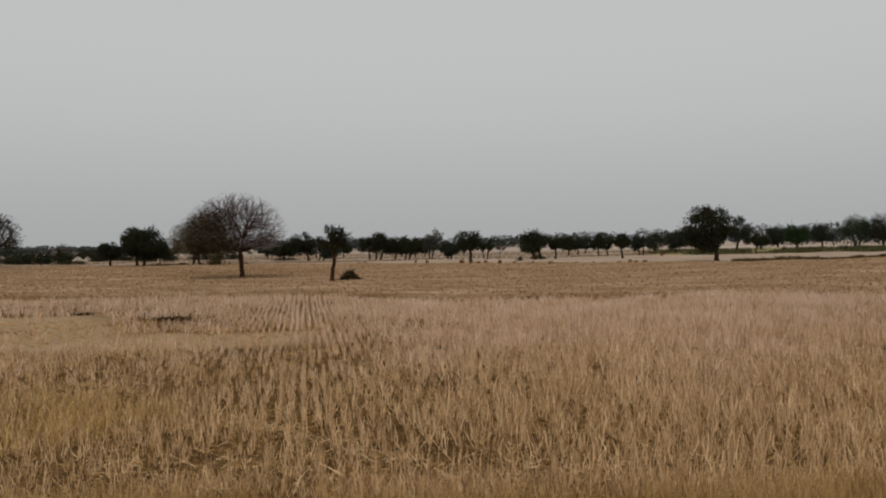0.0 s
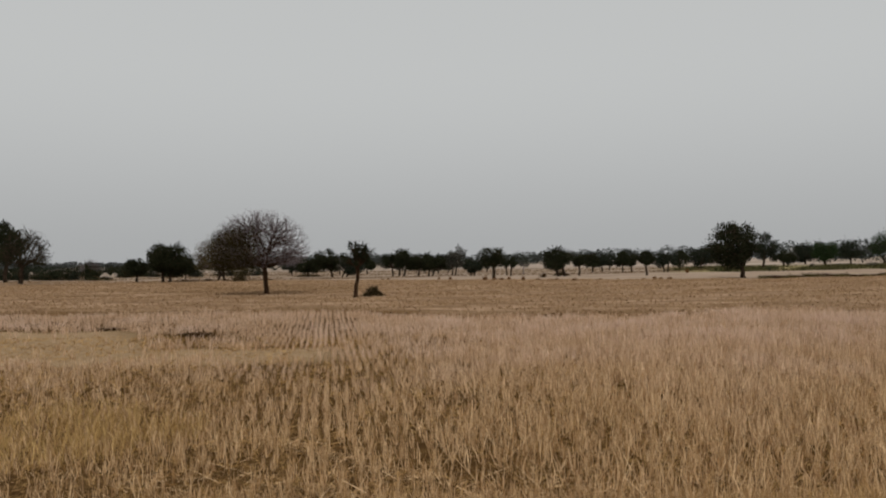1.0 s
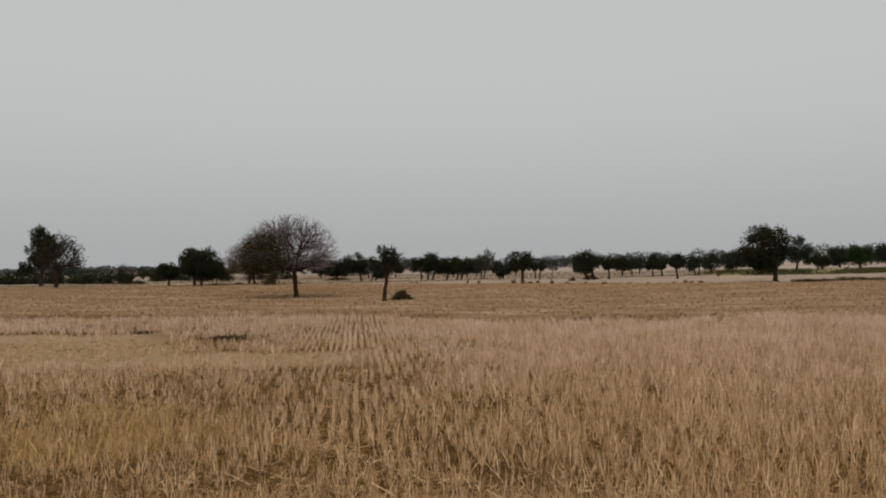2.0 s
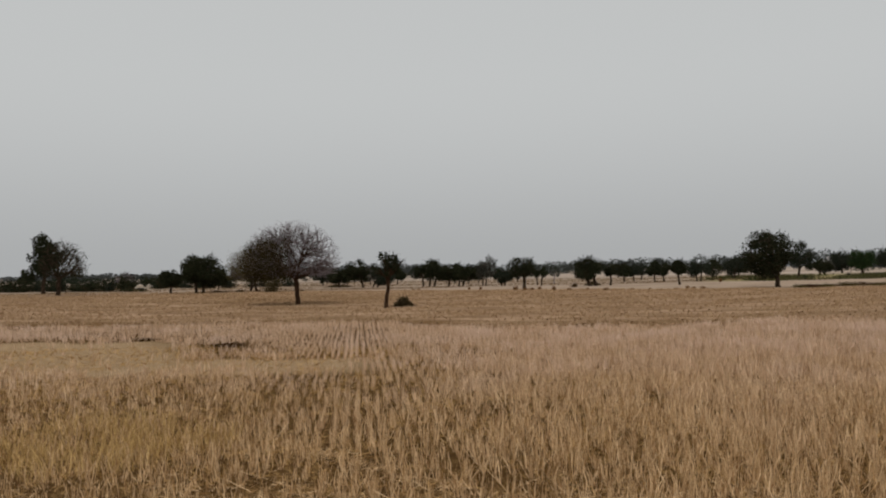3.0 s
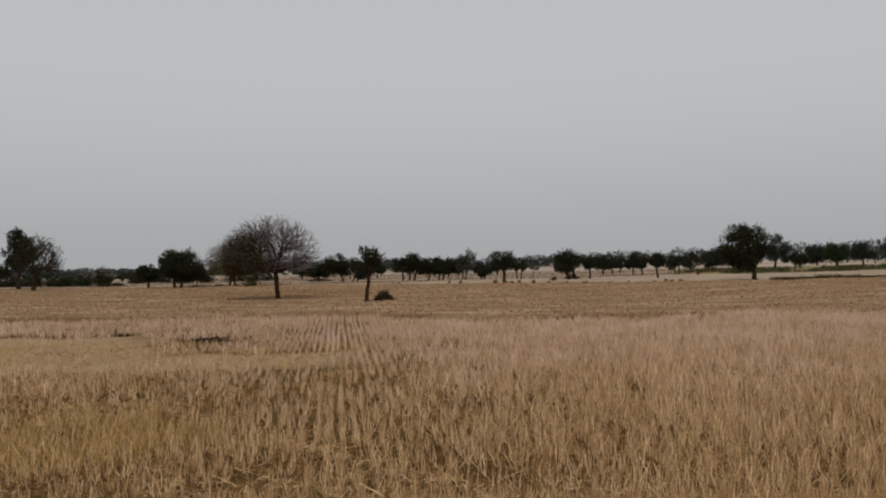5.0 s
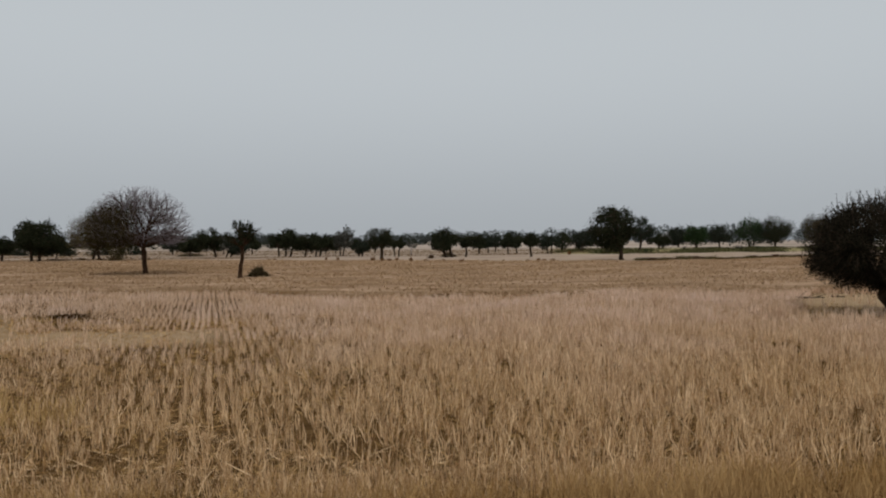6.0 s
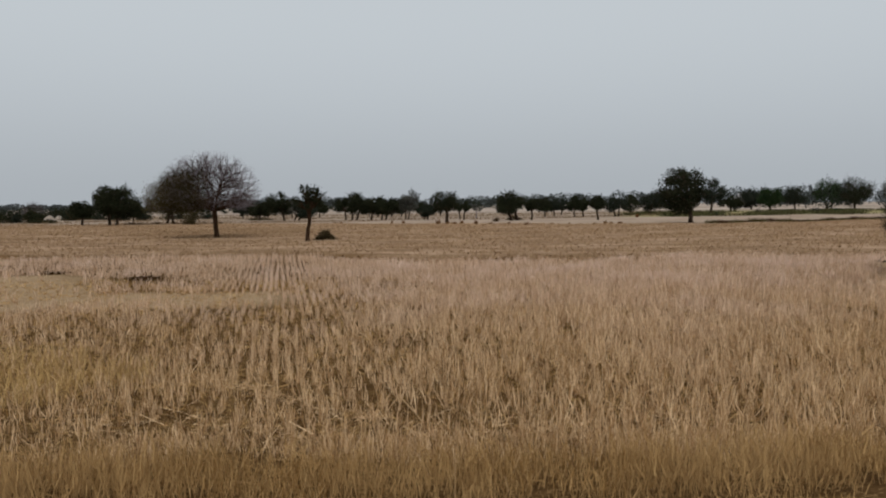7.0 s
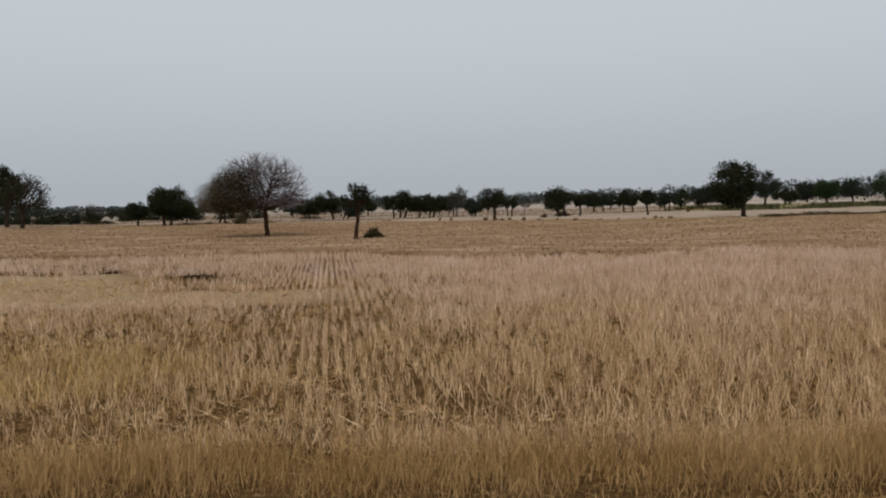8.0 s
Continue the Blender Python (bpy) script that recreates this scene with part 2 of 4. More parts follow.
class Soup:
    """Quads gathered from many small pieces, to become one mesh."""

    def __init__(self):
        self.v, self.f, self.n = [], [], 0

    def add(self, verts, quads):
        self.v.append(np.asarray(verts, np.float32))
        self.f.append(np.asarray(quads, np.int32) + self.n)
        self.n += len(verts)

    def tube(self, path, radii, sides=5):
        path, radii = np.asarray(path, float), np.asarray(radii, float)
        d = path[-1] - path[0]
        if np.linalg.norm(d) < 1e-4:
            return
        d = d / np.linalg.norm(d)
        a = np.cross(d, (0.3, 0.9, 0.1) if abs(d[2]) > 0.8 else (0, 0, 1.0))
        a /= np.linalg.norm(a)
        b = np.cross(d, a)
        turn = np.arange(sides) * 2 * np.pi / sides
        ring = np.cos(turn)[:, None] * a + np.sin(turn)[:, None] * b
        verts = (path[:, None, :] + radii[:, None, None] * ring[None]).reshape(-1, 3)
        i = np.arange(len(path) - 1)[:, None] * sides
        j, k = np.arange(sides)[None], (np.arange(sides)[None] + 1) % sides
        self.add(verts, np.stack([i + j, i + k, i + sides + k, i + sides + j], -1).reshape(-1, 4))

    def leaves(self, at, size, rng, slim=0.55):
        n = len(at)
        a = rng.normal(size=(n, 3))
        a /= np.linalg.norm(a, axis=1)[:, None]
        b = np.cross(a, rng.normal(size=(n, 3)))
        b /= np.linalg.norm(b, axis=1)[:, None] + 1e-9
        s = np.broadcast_to(size, n)[:, None]
        verts = np.stack([at + a * s, at + b * s * slim, at - a * s * 0.8, at - b * s * slim], 1).reshape(-1, 3)
        self.add(verts, np.arange(n * 4).reshape(-1, 4))

    def stalks(self, foot, tip, width, rng):
        n = len(foot)
        turn = rng.uniform(0, np.pi, n)
        side = np.stack([np.cos(turn), np.sin(turn), 0 * turn], 1) * (np.broadcast_to(width, n)[:, None] / 2)
        verts = np.stack([foot - side, foot + side, tip + side * 0.6, tip - side * 0.6], 1).reshape(-1, 3)
        self.add(verts, np.arange(n * 4).reshape(-1, 4))

    def bent(self, foot, tip, width, rng, sag=0.12):
        """Stalks that bow on the way up and narrow to the tip."""
        n = len(foot)
        turn = rng.uniform(0, np.pi, n)
        side = np.stack([np.cos(turn), np.sin(turn), 0 * turn], 1) * (np.broadcast_to(width, n)[:, None] / 2)
        length = np.linalg.norm(tip - foot, axis=1)[:, None]
        mid = foot * 0.45 + tip * 0.55 + rng.normal(0, sag, (n, 3)) * length * (1, 1, 0.3)
        verts = np.stack([foot - side, foot + side, mid + side * 0.9, mid - side * 0.9, tip + side * 0.3, tip - side * 0.3], 1).reshape(-1, 3)
        i = np.arange(n)[:, None] * 6
        self.add(verts, np.concatenate([i + (0, 1, 2, 3), i + (3, 2, 4, 5)], 1).reshape(-1, 4))

    def mesh(self, name, material, smooth=False):
        verts, quads = np.concatenate(self.v), np.concatenate(self.f)
        me = bpy.data.meshes.new(name)
        me.vertices.add(len(verts)), me.loops.add(quads.size), me.polygons.add(len(quads))
        me.vertices.foreach_set("co", verts.ravel())
        me.loops.foreach_set("vertex_index", quads.ravel())
        me.polygons.foreach_set("loop_start", np.arange(len(quads), dtype=np.int32) * 4)
        me.polygons.foreach_set("use_smooth", np.full(len(quads), smooth))
        me.update(calc_edges=True)
        me.materials.append(material)
        return me


def part(name, soup, material, parent, label="", smooth=False, kind=""):
    ob = new(name, soup.mesh(name, material, smooth))
    ob.parent = parent
    return tagged(ob, label, kind=kind)


def stuff(name, soup, material, label, category):
    return tagged(new(name, soup.mesh(name, material)), label, category, kind="stuff")


def lie(x, y):
    """Height of the gently uneven ground."""
    r = np.hypot(x, y)
    wave = 0.03 * np.sin(x * 0.31 + 1.3) * np.sin(y * 0.23) + 0.02 * np.sin(x * 0.83 - y * 0.57) + 0.012 * np.sin(x * 2.1 + y * 1.7)
    return wave * np.clip((260 - r) / 200, 0, 1)


# ---- ground: one sheet that reaches the horizon ----
def ground_sheet():
    radii = np.concatenate([np.linspace(0.3, 36, 120), np.geomspace(36.6, 4500, 90)])
    turns = np.linspace(0, 2 * np.pi, 301)[:-1]
    r, a = np.meshgrid(radii, turns, indexing="ij")
    x, y = r * np.sin(a), r * np.cos(a)
    rng = np.random.default_rng(3)
    z = lie(x, y) + rng.normal(0, 0.008, x.shape) * (r < 36)
    m = len(turns)
    i = np.arange(len(radii) - 1)[:, None] * m
    j, k = np.arange(m)[None], (np.arange(m)[None] + 1) % m
    s = Soup()
    s.add(np.stack([x, y, z], -1).reshape(-1, 3), np.stack([i + k, i + j, i + m + j, i + m + k], -1).reshape(-1, 4))
    core = np.arange(0, m - 1, 2)
    s.add([(0, 0, float(lie(0.0, 0.0)))], np.zeros((0, 4), int))
    c = s.n - 1
    s.f.append(np.stack([core * 0 + c, core, core + 1, (core + 2) % m], -1).astype(np.int32))
    ob = new("ground", s.mesh("ground", GROUND, True))
    return tagged(ob, "dry brown farm soil with shorn fields and pale sandy strips", "ground", kind="structure")


ground_sheet()


# ---- trees and shrubs ----
def bow(p, q, lift, n=5):
    """A branch that leaves p upwards and bends to q."""
    p, q = np.asarray(p, float), np.asarray(q, float)
    t = np.linspace(0, 1, n)[:, None]
    mid = p * 0.55 + q * 0.45 + np.array([0, 0, lift * np.linalg.norm(q - p)])
    return (1 - t) ** 2 * p + 2 * t * (1 - t) * mid + t ** 2 * q


def tree(x, y, height, wide, under, shift=0.0, trunks=1, thick=0.1, leaf=LEAF, bark=BARK, clumps=26, per=100, size=0.1,
         twigs=0, lean=0.0, limbs=4, lump=0.19, label="dark green field tree with a rounded crown", name="tree"):
    """A field tree: trunk, forked limbs to the clumps of leaves, and a lumpy dome of a crown between under and height."""
    rng = np.random.default_rng(next(seeds))
    top = new(name)
    top.location = (x, y, float(lie(x, y)))
    tagged(top, label, "tree", "trees across the fields")
    tall = height - under
    waist = np.array([shift, 0, under + 0.40 * tall])
    a, h = rng.uniform(0, 2 * np.pi, clumps), rng.uniform(-1, 1, clumps)
    flat = np.sqrt(1 - np.abs(h) ** 2.6)
    way = np.stack([np.cos(a) * flat * wide / 2, np.sin(a) * flat * wide / 2, np.where(h > 0, h * 0.60, h * 0.40) * tall], 1)
    reach = rng.uniform(0.12, 1, clumps) ** 0.38
    rad = rng.uniform(0.7, 1.3, clumps) * lump * min(wide, 1.3 * tall)
    span = np.linalg.norm(way, axis=1)
    at = waist + way * (reach * np.maximum(1 - rad * 0.5 / span, 0.4))[:, None]
    # trunk or trunks
    fork = np.array([shift * 0.5 + lean, 0, under + 0.22 * tall])
    forks = []
    for i in range(trunks):
        foot = np.array([(i - (trunks - 1) / 2) * wide * rng.uniform(0.1, 0.18), rng.uniform(-0.2, 0.2), -0.06])
        head = fork + np.array([(i - (trunks - 1) / 2) * wide * 0.22, 0, rng.uniform(-0.05, 0.06) * tall])
        line = bow(foot, head, 0.0, 7)
        line[1:-1, :2] += rng.normal(0, thick * 0.2, (5, 2))
        s = Soup()
        s.tube(line, thick * np.array([1.4, 1.08, 0.98, 0.95, 0.92, 0.88, 0.8]), 8)
        part("trunk", s, bark, top, smooth=True)
        forks.append(head)
    # limbs to the farthest clumps, thinner branches to the others
    lines = []
    for c in np.argsort(-reach)[:limbs]:
        start = forks[int(np.argmin([abs(at[c][0] - f[0]) for f in forks]))]
        line = bow(start - (0, 0, 0.08), at[c], 0.12, 6)
        line[1:-1] += rng.normal(0, 0.02 * wide, (4, 3))
        s = Soup()
        s.tube(line, np.linspace(thick * 0.62, thick * 0.16, 6), 6)
        part("limb", s, bark, top, smooth=True)
        lines.append(line)
    web = np.concatenate(lines)
    s = Soup()
    for c in range(clumps):
        near = web[np.argmin(np.linalg.norm(web - at[c], axis=1))]
        s.tube(bow(near, at[c], 0.1, 4), np.linspace(thick * 0.24, thick * 0.08, 4), 4)
        for _ in range(2 + twigs):
            out = at[c] - waist
            out = out / (np.linalg.norm(out) + 1e-6) + rng.normal(0, 0.5, 3) + (0, 0, 0.25)
            tip = at[c] + out / np.linalg.norm(out) * rad[c] * rng.uniform(0.6, 1.15)
            s.tube(bow(at[c], tip, 0.05, 3), np.linspace(thick * 0.1, thick * 0.05, 3), 3)
    part("branchwork", s, bark, top, kind="stuff")
    # leaves, in clumps and in short shoots that break the outline
    s = Soup()
    n = (1.25 * per * (rad / rad.mean()) ** 2 * rng.uniform(0.7, 1.2, clumps)).astype(int) + 6
    k = np.repeat(np.arange(clumps), n)
    d = rng.normal(size=(len(k), 3))
    d /= np.linalg.norm(d, axis=1)[:, None]
    r = rng.uniform(0.05, 1, len(k)) ** 0.42 * np.where(rng.random(len(k)) < 0.05, 1.2, 1.0)
    s.leaves(at[k] + d * (r * rad[k])[:, None] * np.array([1, 1, 0.8]), size * rng.uniform(0.6, 1.3, len(k)), rng)
    shoot = np.arange(clumps)
    out = way / span[:, None] + rng.normal(0, 0.35, (clumps, 3)) + (0, 0, 0.35)
    out = out / np.linalg.norm(out, axis=1)[:, None] * (rad * rng.uniform(0.9, 1.4, clumps))[:, None]
    m = np.repeat(shoot, 12)
    along = rng.uniform(0.45, 1, len(m))
    s.leaves(at[m] + out[m] * along[:, None] + rng.normal(0, 1, (len(m), 3)) * (size * 0.8 * (1.4 - along))[:, None], size * rng.uniform(0.5, 1.0, len(m)), rng)
    part("crown", s, leaf, top, kind="stuff")
    return top


def lopped_tree(x, y, height, wide, under, shift=0.0, thick=0.11, limbs=9, shoots=6, leaf=LEAF, bark=BARK, per=60, tuft=0.12, size=0.035, sway=0.0, label="", name="lopped_tree"):
    """A tree cut back for fodder: a crooked trunk, a fist of stubby limbs and separate sprays of leaves with sky between them."""
    rng = np.random.default_rng(next(seeds))
    top = new(name)
    top.location = (x, y, float(lie(x, y)))
    tagged(top, label, "tree", "trees across the fields")
    tall = height - under
    fork = np.array([shift * 0.6, 0, under + 0.12 * tall])
    line = bow((0, 0, -0.06), fork, 0, 10)
    line[:, 0] += sway * np.sin(np.linspace(0, 2 * np.pi, 10))
    line[1:-1, :2] += rng.normal(0, thick * 0.14, (8, 2))
    s = Soup()
    s.tube(line, thick * np.array([1.3, 1.1, 1.0, 0.92, 0.95, 0.9, 0.84, 0.86, 0.9, 0.95]), 10)
    part("trunk", s, bark, top, smooth=True)
    twig, spray, order = Soup(), [], rng.permutation(limbs)
    for i in range(limbs):
        a, up = (order[i] + rng.uniform(-0.3, 0.3)) * 2 * np.pi / limbs, radians(4 + 76 * (i + 0.5) / limbs)
        reach = rng.uniform(0.72, 0.98)
        end = np.array([shift + np.cos(a) * np.cos(up) * wide / 2 * reach, np.sin(a) * np.cos(up) * wide / 2 * reach, fork[2] + np.sin(up) * (height - fork[2]) * reach])
        path = bow(line[-1] - (0, 0, 0.05), end, 0.1, 6)
        path[1:-1] += rng.normal(0, 0.02 * wide, (4, 3))
        s = Soup()
        s.tube(path, np.linspace(thick * 0.5, thick * 0.2, 6), 6)
        part("limb", s, bark, top, smooth=True)
        for _ in range(shoots):
            foot = path[rng.integers(3, 6)]
            out = end - fork
            out = out / np.linalg.norm(out) + rng.normal(0, 0.55, 3) + (0, 0, 0.25)
            tip = foot + out / np.linalg.norm(out) * wide * rng.uniform(0.10, 0.26)
            tip[2] = min(tip[2], height)
            twig.tube(bow(foot, tip, 0.08, 4), np.linspace(thick * 0.14, thick * 0.05, 4), 4)
            spray.append(foot + (tip - foot) * rng.uniform(0.25, 1.1, (per, 1)) + rng.normal(0, tuft * wide * 0.32, (per, 3)))
    part("branchwork", twig, bark, top, kind="stuff")
    s = Soup()
    p = np.concatenate(spray)
    s.leaves(p, size * rng.uniform(0.6, 1.3, len(p)), rng)
    part("crown", s, leaf, top, kind="stuff")
    return top


def shrub(x, y, wide, height, leaf=LEAF, size=0.05, n=260, label="low dry shrub at the field edge", group="shrubs", name="shrub", spiky=0.3):
    """A low shrub: stems from one root and a ragged mass of leaves."""
    rng = np.random.default_rng(next(seeds))
    top = new(name)
    top.location = (x, y, float(lie(x, y)))
    tagged(top, label, "shrub", group)
    s = Soup()
    ends = []
    for _ in range(12):
        a, u = rng.uniform(0, 2 * np.pi), rng.uniform(0.1, 1) ** 0.5
        end = np.array([np.cos(a) * u * wide / 2, np.sin(a) * u * wide / 2, height * rng.uniform(0.45, 1.0) * (1 - 0.45 * u * u)])
        s.tube(bow((end[0] * 0.08, end[1] * 0.08, -0.05), end, 0.1, 4), np.linspace(0.02, 0.006, 4) * max(1, height), 4)
        ends.append(end)
    part("stem_cluster", s, THORN, top, kind="stuff")
    ends = np.array(ends)
    s = Soup()
    k = rng.integers(0, len(ends), n)
    f = np.stack([rng.uniform(0.1, 1.05, n)] * 2 + [rng.uniform(0.02, 1.08, n)], 1)
    p = ends[k] * f + rng.normal(0, 1, (n, 3)) * np.array([wide * 0.08, wide * 0.08, height * 0.1])
    p[:, 2] = np.clip(p[:, 2], 0.02, height * (1 + spiky))
    s.leaves(p, size * rng.uniform(0.6, 1.4, n), rng)
    part("foliage", s, leaf, top, kind="stuff")
    return top


def twig_tree(x, y, height, wide, under, shift=0.0, thick=0.12, leaf=None, leaves=0, leaf_size=0.05, bark=BARK_WARM, fine=TWIG, counts=(9, 70, 380, 2600),
              trunks=1, finest=0.006, west=1.0, label="", deep=1.0, spread=0.11, fan=1.2, kink=0.14, name="bare_tree"):
    """A tree whose limbs show, fanning out from the fork: four orders of branches that fill a dome and end in a haze of twigs, with thin leaves at will."""
    rng = np.random.default_rng(next(seeds))
    top = new(name)
    top.location = (x, y, float(lie(x, y)))
    tagged(top, label, "tree", "trees across the fields")
    root = np.array([shift * 0.3, 0, under + 0.12])
    low = under * 0.8
    waist = low + 0.36 * (height - low)
    for i in range(trunks):
        foot = np.array([(i - (trunks - 1) / 2) * wide * 0.09, 0, -0.08])
        line = bow(foot, root + ((i - (trunks - 1) / 2) * wide * 0.05, 0, 0), 0, 8)
        line[1:-1, :2] += rng.normal(0, thick * kink, (6, 2))
        s = Soup()
        s.tube(line, thick * np.array([1.4, 1.12, 1, 0.96, 0.94, 0.95, 1.0, 0.9]), 10)
        part("trunk", s, bark, top, smooth=True)

    def dome(n, inner, outer):
        """Points in the half dome of the crown between two shells, with an uneven outline."""
        a, h = rng.uniform(0, 2 * np.pi, n), rng.uniform(-0.72, 1.0, n)
        r = np.sqrt(np.clip(1 - h * h, 0, 1))
        rim = 1 + 0.05 * np.sin(5 * a + 3 * h) + 0.03 * np.sin(11 * a - 7 * h)
        f = rng.uniform(inner, 1, n) ** 0.6 * outer * rim
        z = np.where(h > 0, h * (height - waist), h * (waist - low))
        return np.stack([np.cos(a) * r * f * wide / 2 + shift, np.sin(a) * r * f * wide / 2 * deep, waist + z * f], 1)

    web, girth = root[None], np.array([thick * 0.7])
    reach = ((0.5, 0.62), (0.55, 0.86), (0.45, 0.95), (0.35, 1.0))
    tips = []
    for order, n in enumerate(counts):
        soup, grown, gauge = Soup(), [], []
        for q in dome(n, *reach[order]):
            away, line = np.linalg.norm(web - root, axis=1), q - root
            side = 1 - (web - root) @ line / (away * np.linalg.norm(line) + 1e-6)
            far = np.linalg.norm(web - q, axis=1) + 0.45 * away + fan * np.linalg.norm(line) * np.where(away > 1e-3, side, 0.25)
            ok = np.linalg.norm(web - root, axis=1) < 0.93 * np.linalg.norm(q - root) + 0.02
            i = int(np.argmin(np.where(ok, far, 1e9)))
            m = (6, 5, 4, 4)[order]
            path = bow(web[i], q, (0.10, 0.09, 0.08, 0.06)[order], m)
            path[1:-1] += rng.normal(0, 0.022 * np.linalg.norm(q - web[i]) + 1e-4, (m - 2, 3))
            r0 = max(min(girth[i] * 0.72, thick * (0.56, 0.29, 0.13, 0.05)[order]), finest)
            if order == 0:
                limb = Soup()
                limb.tube(path, np.linspace(r0, r0 * 0.5, m), 6)
                part("limb", limb, bark, top, smooth=True)
            else:
                soup.tube(path, np.linspace(r0, max(r0 * 0.45, finest * 0.6), m), (6, 5, 4, 3)[order])
            grown.append(path[1:]), gauge.append(np.linspace(r0, r0 * 0.5, m)[1:])
            tips.append(q)
        web, girth = np.concatenate([web, *grown]), np.concatenate([girth, *gauge])
        if order:
            part(("limb", "branchwork", "fine_branchwork", "twig_haze")[order], soup, bark if order < 3 else fine, top, kind="stuff")
    if leaves:
        tips = np.array(tips)
        tips = tips[(tips[:, 0] - shift) < wide * (west - 0.5) + rng.normal(0, 0.06 * wide, len(tips))]
        pick = tips[rng.integers(0, len(tips), leaves)] * (1, 1, 0.97) + rng.normal(0, spread, (leaves, 3))
        if west < 1:
            pick = pick[pick[:, 2] < under + 0.66 * (height - under) + rng.normal(0, 0.25, len(pick))]
        s = Soup()
        s.leaves(pick, leaf_size * rng.uniform(0.6, 1.3, len(pick)), rng)
        part("thin_leaves", s, leaf, top, kind="stuff")
    return top


def brush_heap(x, y, wide, height, label):
    """A heap of cut thorny branches."""
    rng = np.random.default_rng(next(seeds))
    top = new("brush_heap")
    top.location = (x, y, float(lie(x, y)))
    tagged(top, label, "brush heap")
    s, leaf = Soup(), Soup()
    for i in range(340):
        a, u = rng.uniform(0, 2 * np.pi), rng.uniform(0, 1) ** 0.6
        z = height * (1 - u ** 1.7) * rng.uniform(0.15, 1)
        p = np.array([np.cos(a) * u * wide / 2, np.sin(a) * u * wide / 2, max(z, 0.0)])
        d = rng.normal(0, 1, 3) * (1, 1, 0.45)
        q = p + d / np.linalg.norm(d) * rng.uniform(0.12, 0.32)
        q[2] = max(q[2], 0.0)
        s.tube(bow(p, q, 0.08, 3), np.array([0.012, 0.009, 0.005]), 3)
    for i in range(12):
        p = np.array([rng.uniform(-0.3, 0.3) * wide, rng.uniform(-0.2, 0.2) * wide, height * 0.6])
        q = p + np.array([rng.normal(0, 0.16), rng.normal(0, 0.12), height * rng.uniform(0.45, 0.8)])
        s.tube(bow(p, q, 0.05, 4), np.array([0.012, 0.010, 0.007, 0.004]), 4)
    n = 1900
    a, u = rng.uniform(0, 2 * np.pi, n), rng.uniform(0, 1, n) ** 0.6
    z = height * (1 - u ** 1.7) * rng.uniform(0.0, 1.02, n)
    leaf.leaves(np.stack([np.cos(a) * u * wide / 2, np.sin(a) * u * wide / 2, z + 0.01], 1), 0.035 * rng.uniform(0.6, 1.4, n), rng)
    part("tangle", s, THORN, top, kind="stuff")
    part("dry_foliage", leaf, LEAF_BROWN, top, kind="stuff")
    return top

# the wide leafless tree, the pruned tree and the heap of brush in the shorn field
twig_tree(-8.5, 47.8, 4.95, 5.85, 1.32, -0.38, 0.135, LEAF_BROWN, 29000, 0.043, west=0.47, counts=(13, 95, 620, 6400), finest=0.0075, fan=1.8,
          label="wide leafless field tree with a haze of fine grey twigs")
lopped_tree(-2.95, 42.0, 2.82, 1.55, 1.42, 0.13, 0.105, limbs=17, shoots=5, per=64, tuft=0.10, size=0.036, sway=-0.05, bark=BARK_WARM,
            label="small pruned tree with a crooked trunk and thin crown")
brush_heap(-2.2, 44.1, 1.1, 0.52, "rounded heap of cut thorny branches on the field")

brush_heap(-13.6, 106.9, 3.4, 0.42, "long low heap of cut branches behind the field")
# trees to the west, behind the shorn field
tree(-45.2, 92.5, 6.8, 3.6, 1.7, 0.25, thick=0.198, clumps=48, per=120, size=0.117, limbs=6, lump=0.17, label="tall dark leafy tree beside a hedge")
twig_tree(-38.8, 82.5, 5.7, 4.9, 1.5, 0.5, 0.2, LEAF, 4200, 0.07, bark=BARK, fine=BARK, counts=(10, 50, 240, 800), finest=0.02, spread=0.16, name="tree",
          label="dark tree with open spreading limbs and thin leaves")
tree(-61.4, 120.6, 3.2, 2.6, 0.6, 0.0, thick=0.11, clumps=20, per=105, size=0.126, label="small dark tree behind the hedge")
twig_tree(-48.9, 125.7, 2.9, 3.6, 0.7, 0.1, 0.09, counts=(7, 40, 160, 500), finest=0.014, bark=BARK, label="small domed tree with bare twigs")
tree(-28.8, 86.6, 2.6, 2.4, 0.8, 0.0, thick=0.12, clumps=26, per=110, size=0.1, label="small dark green tree with a flat crown")
tree(-25.1, 84.2, 4.2, 4.45, 0.7, 0.3, trunks=2, thick=0.14, clumps=64, per=170, size=0.1, limbs=7, lump=0.17, label="broad dark green tree on two trunks")
tree(-26.9, 97.9, 2.9, 2.13, 0.3, 0.2, thick=0.077, clumps=16, per=105, size=0.108, label="bushy dark tree behind the field")
twig_tree(-20.4, 87.9, 5.0, 6.6, 0.8, 0.3, 0.13, LEAF_TAN, 12500, 0.065, bark=BARK, fine=TWIG, trunks=2, counts=(9, 60, 300, 1500), finest=0.014, spread=0.2, name="tree",
          label="broad tree with thin withered brown leaves")
shrub(-17.5, 83.4, 2.1, 1.6, LEAF_BROWN, 0.08, 700, "rounded brown shrub behind the shorn field", "shrubs")
tree(-24.4, 164.2, 2.5, 4.37, 0.3, 0.4, thick=0.11, leaf=LEAF_GREY, clumps=20, per=75, size=0.144, label="pale grey-green tree far behind the fields")
tree(-13.1, 102.7, 2.5, 3.2, 0.45, -0.1, thick=0.11, clumps=24, per=105, size=0.108, twigs=3, label="dark tree with a ragged lopped crown")
